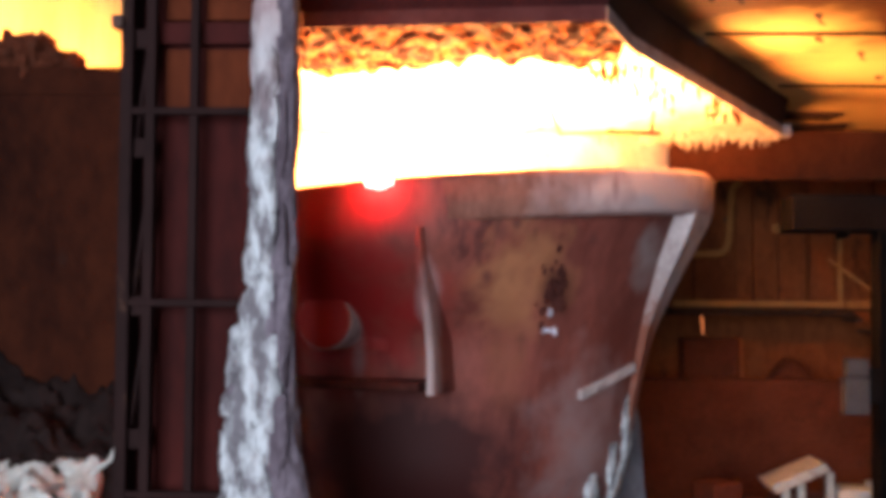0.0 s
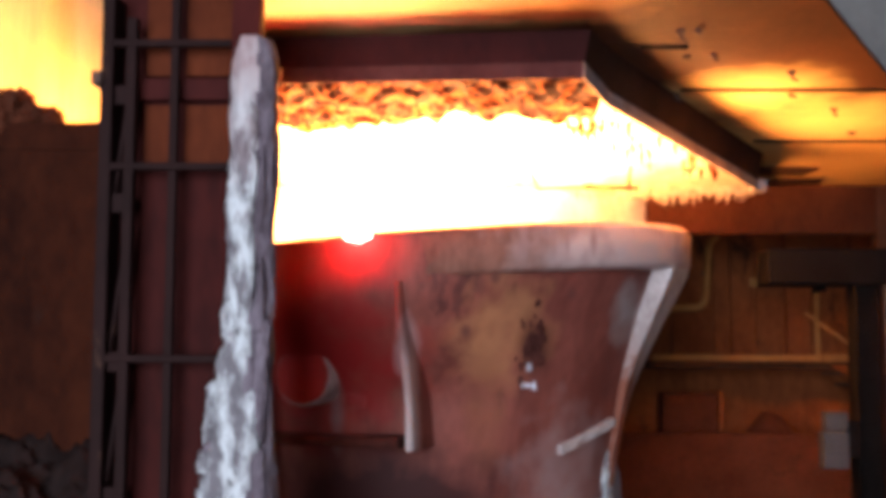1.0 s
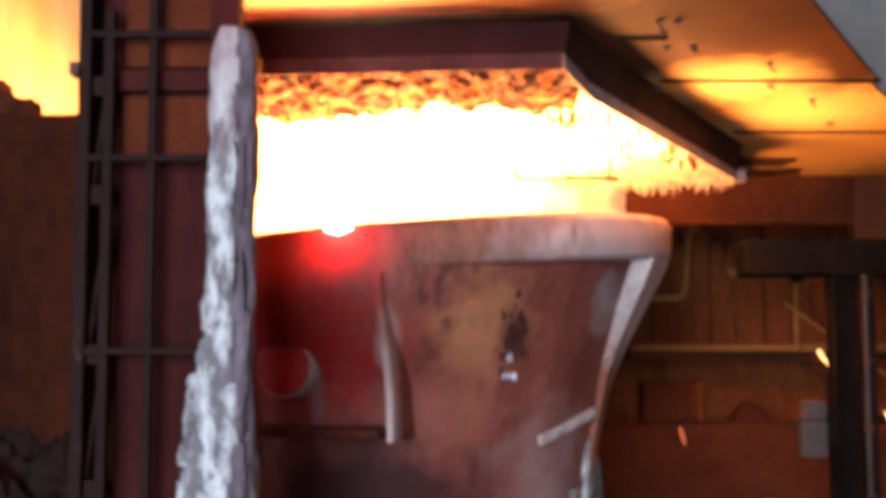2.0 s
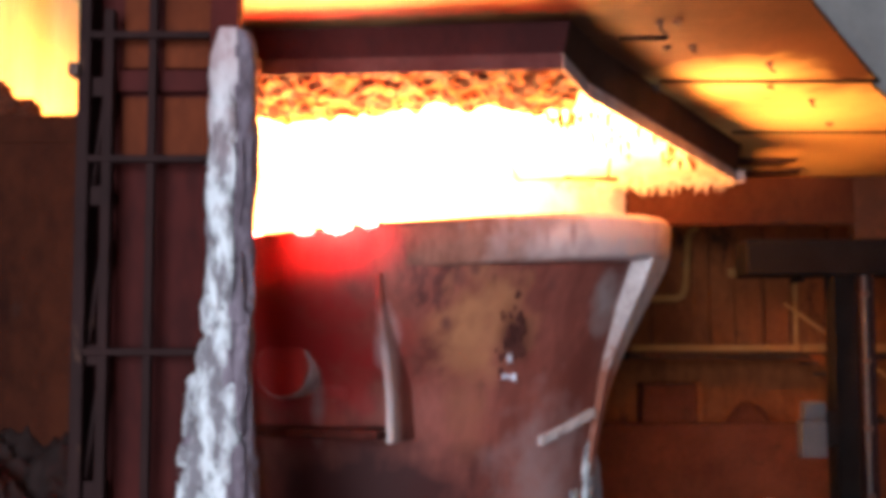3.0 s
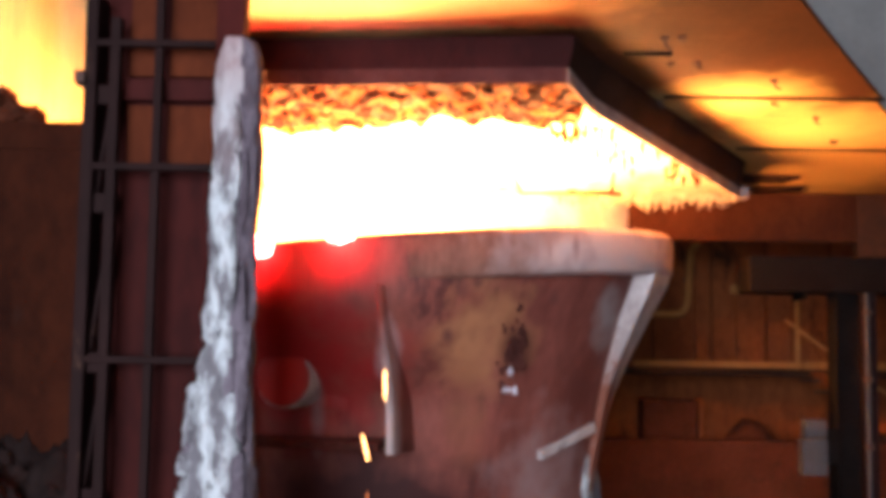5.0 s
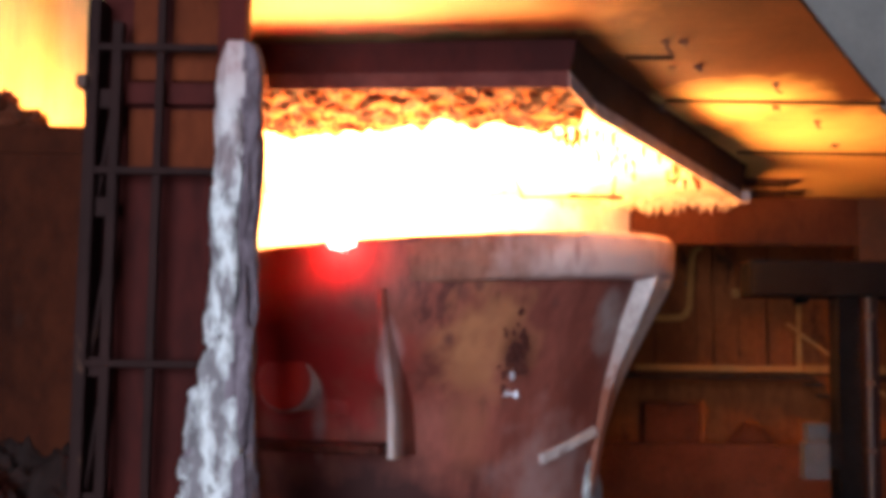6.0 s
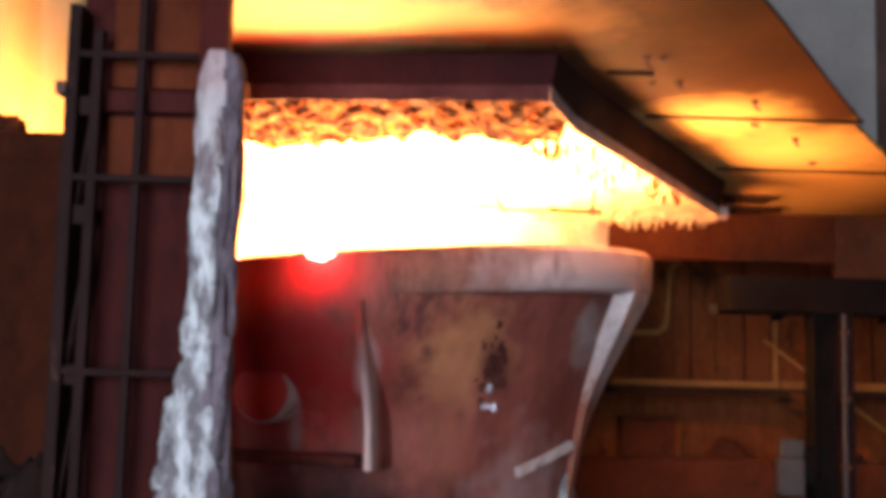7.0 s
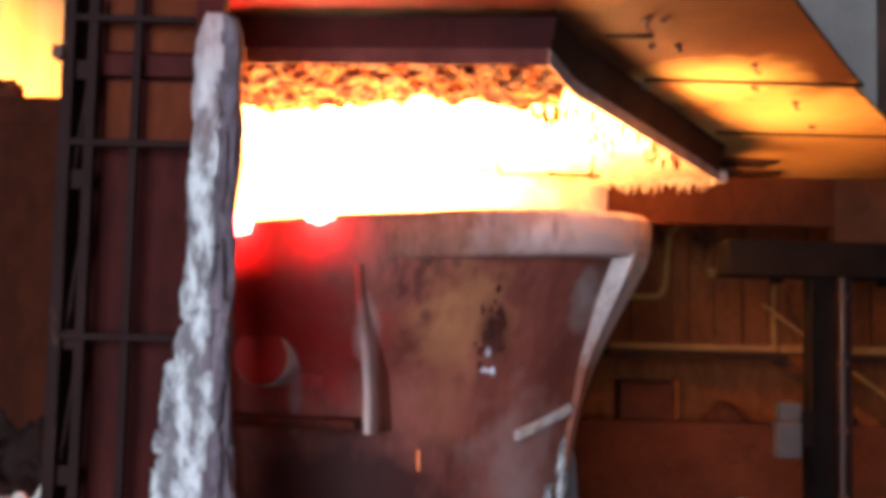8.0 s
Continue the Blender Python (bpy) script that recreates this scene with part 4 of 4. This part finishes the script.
def ceiling_details():
    """Bolts, hooks and a hanging bar on the heat shield, and a fringe of slag drips at its far edge."""
    rng = random.Random(8)
    c = CEIL
    spots = [(1.177, 6.256), (1.277, 6.276), (1.307, 6.759), (1.458, 6.738), (2.032, 7.141), (2.213, 7.794), (2.645, 8.247), (3.067, 9.152), (1.428, 7.794)]
    for i, (x, y) in enumerate(spots):
        h = thing("ceiling_hook", (x, y, c + rise(x, y) + 0.004), rng.uniform(0, 90), label="small rusty hook hanging from the ceiling plates", category="hook", group="ceiling hooks")
        L = rng.uniform(0.02, 0.06)
        bm = bmesh.new()
        rod(bm, (0, 0, 0.0), (0.008, 0, -L), 0.009, 6)
        rod(bm, (0.008, 0, -L), (0.045, 0, -L - 0.02 + rng.uniform(0, 0.05)), 0.008, 6)
        part("shank", bm, M["seam"], h)
        part("washer", rodded((0, 0, -0.025), (0, 0, -0.008), 0.026, 10), M["seam"], h)
    b = thing("hanging_bar", label="scorched bar hung under the refractory lining", category="bar")
    bm = bmesh.new()
    rod(bm, (0.62, 9.9, 4.00), (1.02, 9.97, 4.025), 0.010, 8)
    rod(bm, (1.02, 9.97, 4.025), (1.50, 10.05, 4.03), 0.022, 8)
    part("bar", bm, M["crust"], b)
    part("hanger", rodded((0.62, 9.9, 4.0), (0.52, 9.9, 4.24), 0.012, 8), M["crust"], b)
    part("hanger", rodded((1.42, 10.04, 4.03), (1.44, 10.04, 4.24), 0.012, 8), M["crust"], b)
    bm = bmesh.new()
    for i in range(150):
        k = rng.random()
        x, y = 1.0 + 1.85 * k, 12.0 + rng.uniform(-0.7, 0.3) - 0.35 * k
        L = rng.uniform(0.02, 0.08)
        rod(bm, (x, y, LINING + 0.03), (x + rng.uniform(-0.03, 0.03), y, LINING - 0.04 - L), rng.uniform(0.015, 0.035), 5, 0.003)
    tagged(part("slag_drips", bm, M["lining"]), "ragged fringe of slag drips under the lining", "slag drips", kind="stuff")
    bm = bmesh.new()
    for i in range(110):
        k = rng.random()
        y = 7.3 + 3.2 * k
        x = 0.95 + (y - 7.02) * 0.499 - rng.uniform(0.08, 0.9)
        L = rng.uniform(0.01, 0.05)
        rod(bm, (x, y, LINING + 0.02), (x + rng.uniform(-0.02, 0.02), y, LINING - 0.05 - L), rng.uniform(0.012, 0.03), 5, 0.005)
    tagged(part("slag_beads", bm, M["crust"]), "dark slag beads on the lining", "slag drips", kind="stuff")


ceiling_details()


# ---- splashes and scabs on the pot's face ----
def pot_side(deg, z, out=0.0):
    a = radians(deg)
    zs, rs = [p[0] for p in PROFILE], [p[1] for p in PROFILE]
    r = float(np.interp(z, zs, rs)) + out
    x, y = r * math.sin(a), -r * math.cos(a)
    return Vector((POT[0] + x, POT[1] + y, sloped(z, x)))


def scabs():
    rng = random.Random(4)
    spl = thing("slag_splash", tuple(pot_side(28, 2.5)), 28, label="dark slag splash with bare steel chips on the pot's side", category="slag splash")
    for i in range(42):
        u, w = rng.gauss(0, 0.055), rng.gauss(0.10, 0.11)
        s_ = rng.uniform(0.011, 0.030)
        bm = lump((s_ * 0.8, 0.018, s_ * 1.5), i + 20, 0.5, 2)
        bmesh.ops.translate(bm, vec=(u, -0.42 * w - 0.002, w), verts=bm.verts)
        part("scab", bm, M["scab"], spl)
    for u, w, a, b in ((0.0, -0.04, 0.02, 0.032), (-0.018, -0.155, 0.02, 0.026), (0.02, -0.16, 0.016, 0.02), (0.065, -0.165, 0.016, 0.03)):
        bm = lump((a, 0.02, b), int(90 + u * 100), 0.4, 2)
        bmesh.ops.translate(bm, vec=(u, -0.40 * w - 0.012, w), verts=bm.verts)
        part("steel_chip", bm, M["bare"], spl, "bright bare steel chip")
    # slanting pale strap low on the east flank
    a, b = pot_side(40, 1.93, 0.02), pot_side(62, 2.08, 0.02)
    bm = bmesh.new()
    d = (b - a)
    m = Matrix.Translation((a + b) / 2) @ d.to_track_quat("X", "Z").to_matrix().to_4x4()
    box(bm, -d.length / 2, d.length / 2, -0.03, 0.05, -0.035, 0.035, m, 0.01)
    tagged(part("strap", bm, M["pot_edge"]), "pale lime-dusted strap across the pot's flank", "strap")
    k = 60
    for deg, z, w, h in ((65, 1.75, 0.06, 0.19), (59, 1.45, 0.065, 0.24), (55, 1.2, 0.06, 0.25), (69, 1.95, 0.05, 0.12), (61, 1.0, 0.06, 0.25), (66, 1.55, 0.04, 0.10), (51, 1.3, 0.06, 0.26)):
        k += 1
        o = part("lime_run", lump((w, 0.03, h), k, 0.5, 3), M["crust_white"], smooth=True)
        o.matrix_basis = Matrix.Translation(pot_side(deg, z)) @ pose(0, 0, 0, 0, 0, deg)
        tagged(o, "pale run of lime dust down the pot's flank", "lime run", group="runs on the pot")


scabs()


def rim_at(deg):
    a = radians(deg)
    x, y = 2.17 * math.sin(a), -2.17 * math.cos(a)
    return Vector((POT[0] + x, POT[1] + y, 3.345 + 0.085 * x))


SPILLS = []


def spills():
    """Glowing lumps on the pot's rim for spilt slag and its bloom, red to stand in for glare."""
    for i, (deg, sx, sz, over) in enumerate(((-6.5, 0.085, 0.065, -0.005), (-12, 0.05, 0.035, 0.005), (-1.5, 0.05, 0.03, 0.01), (-21, 0.11, 0.07, -0.01))):
        o = part("slag_spill", lump((sx, 0.10, sz), i + 5, 0.25, 3), M["spill"], smooth=True)
        p = rim_at(deg)
        o.matrix_basis = Matrix.Translation(p + Vector((0, -0.075, over))) @ pose(0, 0, 0, 0, 0, deg)
        tagged(o, "glowing slag lump on the pot's rim, red to stand in for glare", "molten slag", group="slag at the rim")
        SPILLS.append((o, p + Vector((0, -0.075, over)), deg))


spills()

# seconds, x, y, height, speed east, speed up: sparks thrown from the pot
SPARKS = [
    (1.6, 1.59, 7.4, 2.97, 2.19, -2.63, 2), (1.5, 1.04, 8.2, 3.56, 3.23, 0.33, 0), (1.5, 1.25, 8.2, 3.57, 3.74, -0.56, 0), (1.4, 0.79, 8.4, 3.58, 1.51, 0.19, 2), (1.2, 2.07, 8.5, 3.58, 4.64, -0.10, 0), (1.5, 2.12, 8.5, 3.41, 1.80, -2.10, 0),
    (4.2, 0.98, 6.9, 3.04, -0.10, -2.39, 0), (4.2, 1.65, 8.5, 3.05, -0.19, -3.00, 2), (4.5, -0.44, 6.9, 3.23, 0.56, -1.52, 1),
    (4.6, 0.31, 6.9, 3.25, 0.21, -1.97, 0), (4.6, -0.92, 6.7, 3.18, 1.14, -0.83, 1), (4.6, -0.91, 6.7, 3.21, -0.17, -2.27, 0),
    (4.6, -0.41, 6.7, 3.23, 0.13, -0.05, 1), (4.6, -0.50, 6.7, 3.13, 0.13, -1.50, 2), (4.6, -0.63, 6.7, 3.06, -0.11, -2.42, 2),
    (7.7, -0.08, 6.9, 3.09, 0.18, -2.62, 2), (1.5, -0.81, 6.6, 2.99, -0.51, -2.03, 2), (0.3, 1.72, 8.5, 3.63, 2.12, -0.62, 2),
    (1.4, 1.93, 9.0, 3.53, 1.46, -1.43, 2), (0.0, 1.57, 8.5, 2.41, 0.15, -2.59, 2),
]
SPARK_OBS = []


def sparks():
    for i, (t, x, y, z, vx, vz, big) in enumerate(SPARKS):
        L, w = ((0.07, 0.0042), (0.085, 0.0065), (0.07, 0.0030))[big]
        bm = lump((w, w, L), i + 40, 0.2, 2)
        o = part("spark", bm, M["ember"] if big == 2 else M["spark"])
        o.matrix_basis = pose(-0.42, 9.0, SLAG_Z)
        tagged(o, "burning orange spark thrown from the slag", "spark", group="sparks")
        SPARK_OBS.append((o, i))


sparks()


def motions():
    for o, i in SPARK_OBS:
        t1, x, y, z, vx, vz, big = SPARKS[i]
        g = 9.81
        rise = 0.2
        # where it leaves the slag, on its way to the seen arc
        rows = []
        start = (POT[0] + 0.75 * max(-1.6, min(1.6, x - POT[0])), max(7.9, min(9.2, y)), SLAG_Z + 0.05)

        def tilt(k):
            v = vz - g * k
            return max(-80, min(80, -math.degrees(math.atan2(vx, -v if v < 0 else 0.2))))
        first = t1 - rise
        if first > 0.05:
            rows.append((0.0, pose(*start, 0, tilt(0), 0)))
            rows.append((first, pose(*start, 0, tilt(0), 0)))
            top = z + 0.14
            rows.append((t1 - 0.1, pose(x - vx * 0.1, (y + start[1]) / 2, max(top, z - vz * 0.1 - 0.05), 0, tilt(-0.1), 0)))
        k = 0.0
        while t1 + k <= 8.0:
            h = z + vz * k - g / 2 * k * k
            if h < 0.03:
                break
            rows.append((t1 + k, pose(x + vx * k, y, h, 0, tilt(k), 0)))
            k += 0.1
        if t1 + k < 8.0:
            root = (vz + math.sqrt(vz * vz + 2 * g * (z - 0.02))) / g
            rest = pose(x + vx * root, y, 0.02, 0, tilt(root), 0)
            rows.append((t1 + k, rest))
            rows.append((8.0, rest))
        walk(o, rows)
    # the glowing lumps swell and sink, as the bloom at the rim does
    swell = [
        [(0, 0), (0.5, 0.01), (1.5, 0.0), (3.2, 0.015), (4.6, 0.02), (6.0, 0.0), (7.0, 0.0), (8.0, 0.01)],
        [(0, -0.11), (0.6, -0.09), (1.5, -0.11), (3.2, -0.01), (3.6, -0.02), (4.5, -0.03), (6.0, -0.11), (7.0, -0.11), (8.0, -0.10)],
        [(0, -0.11), (0.7, -0.10), (1.5, -0.11), (3.3, -0.01), (4.2, -0.06), (6.0, -0.11), (7.5, -0.11), (8.0, -0.09)],
        [(0, -0.12), (0.2, 0.0), (0.6, -0.08), (1.5, -0.12), (2.8, -0.1), (3.2, 0.0), (3.6, 0.0), (4.1, -0.01), (4.6, 0.0), (6.0, -0.08), (7.0, -0.06), (7.5, -0.09), (8.0, -0.01)],
    ]
    for (o, p, deg), rows in zip(SPILLS, swell):
        walk(o, [(t, pose(p.x, p.y + max(0, -dz) * 3.2, p.z + dz, 0, 0, deg)) for t, dz in rows])


motions()
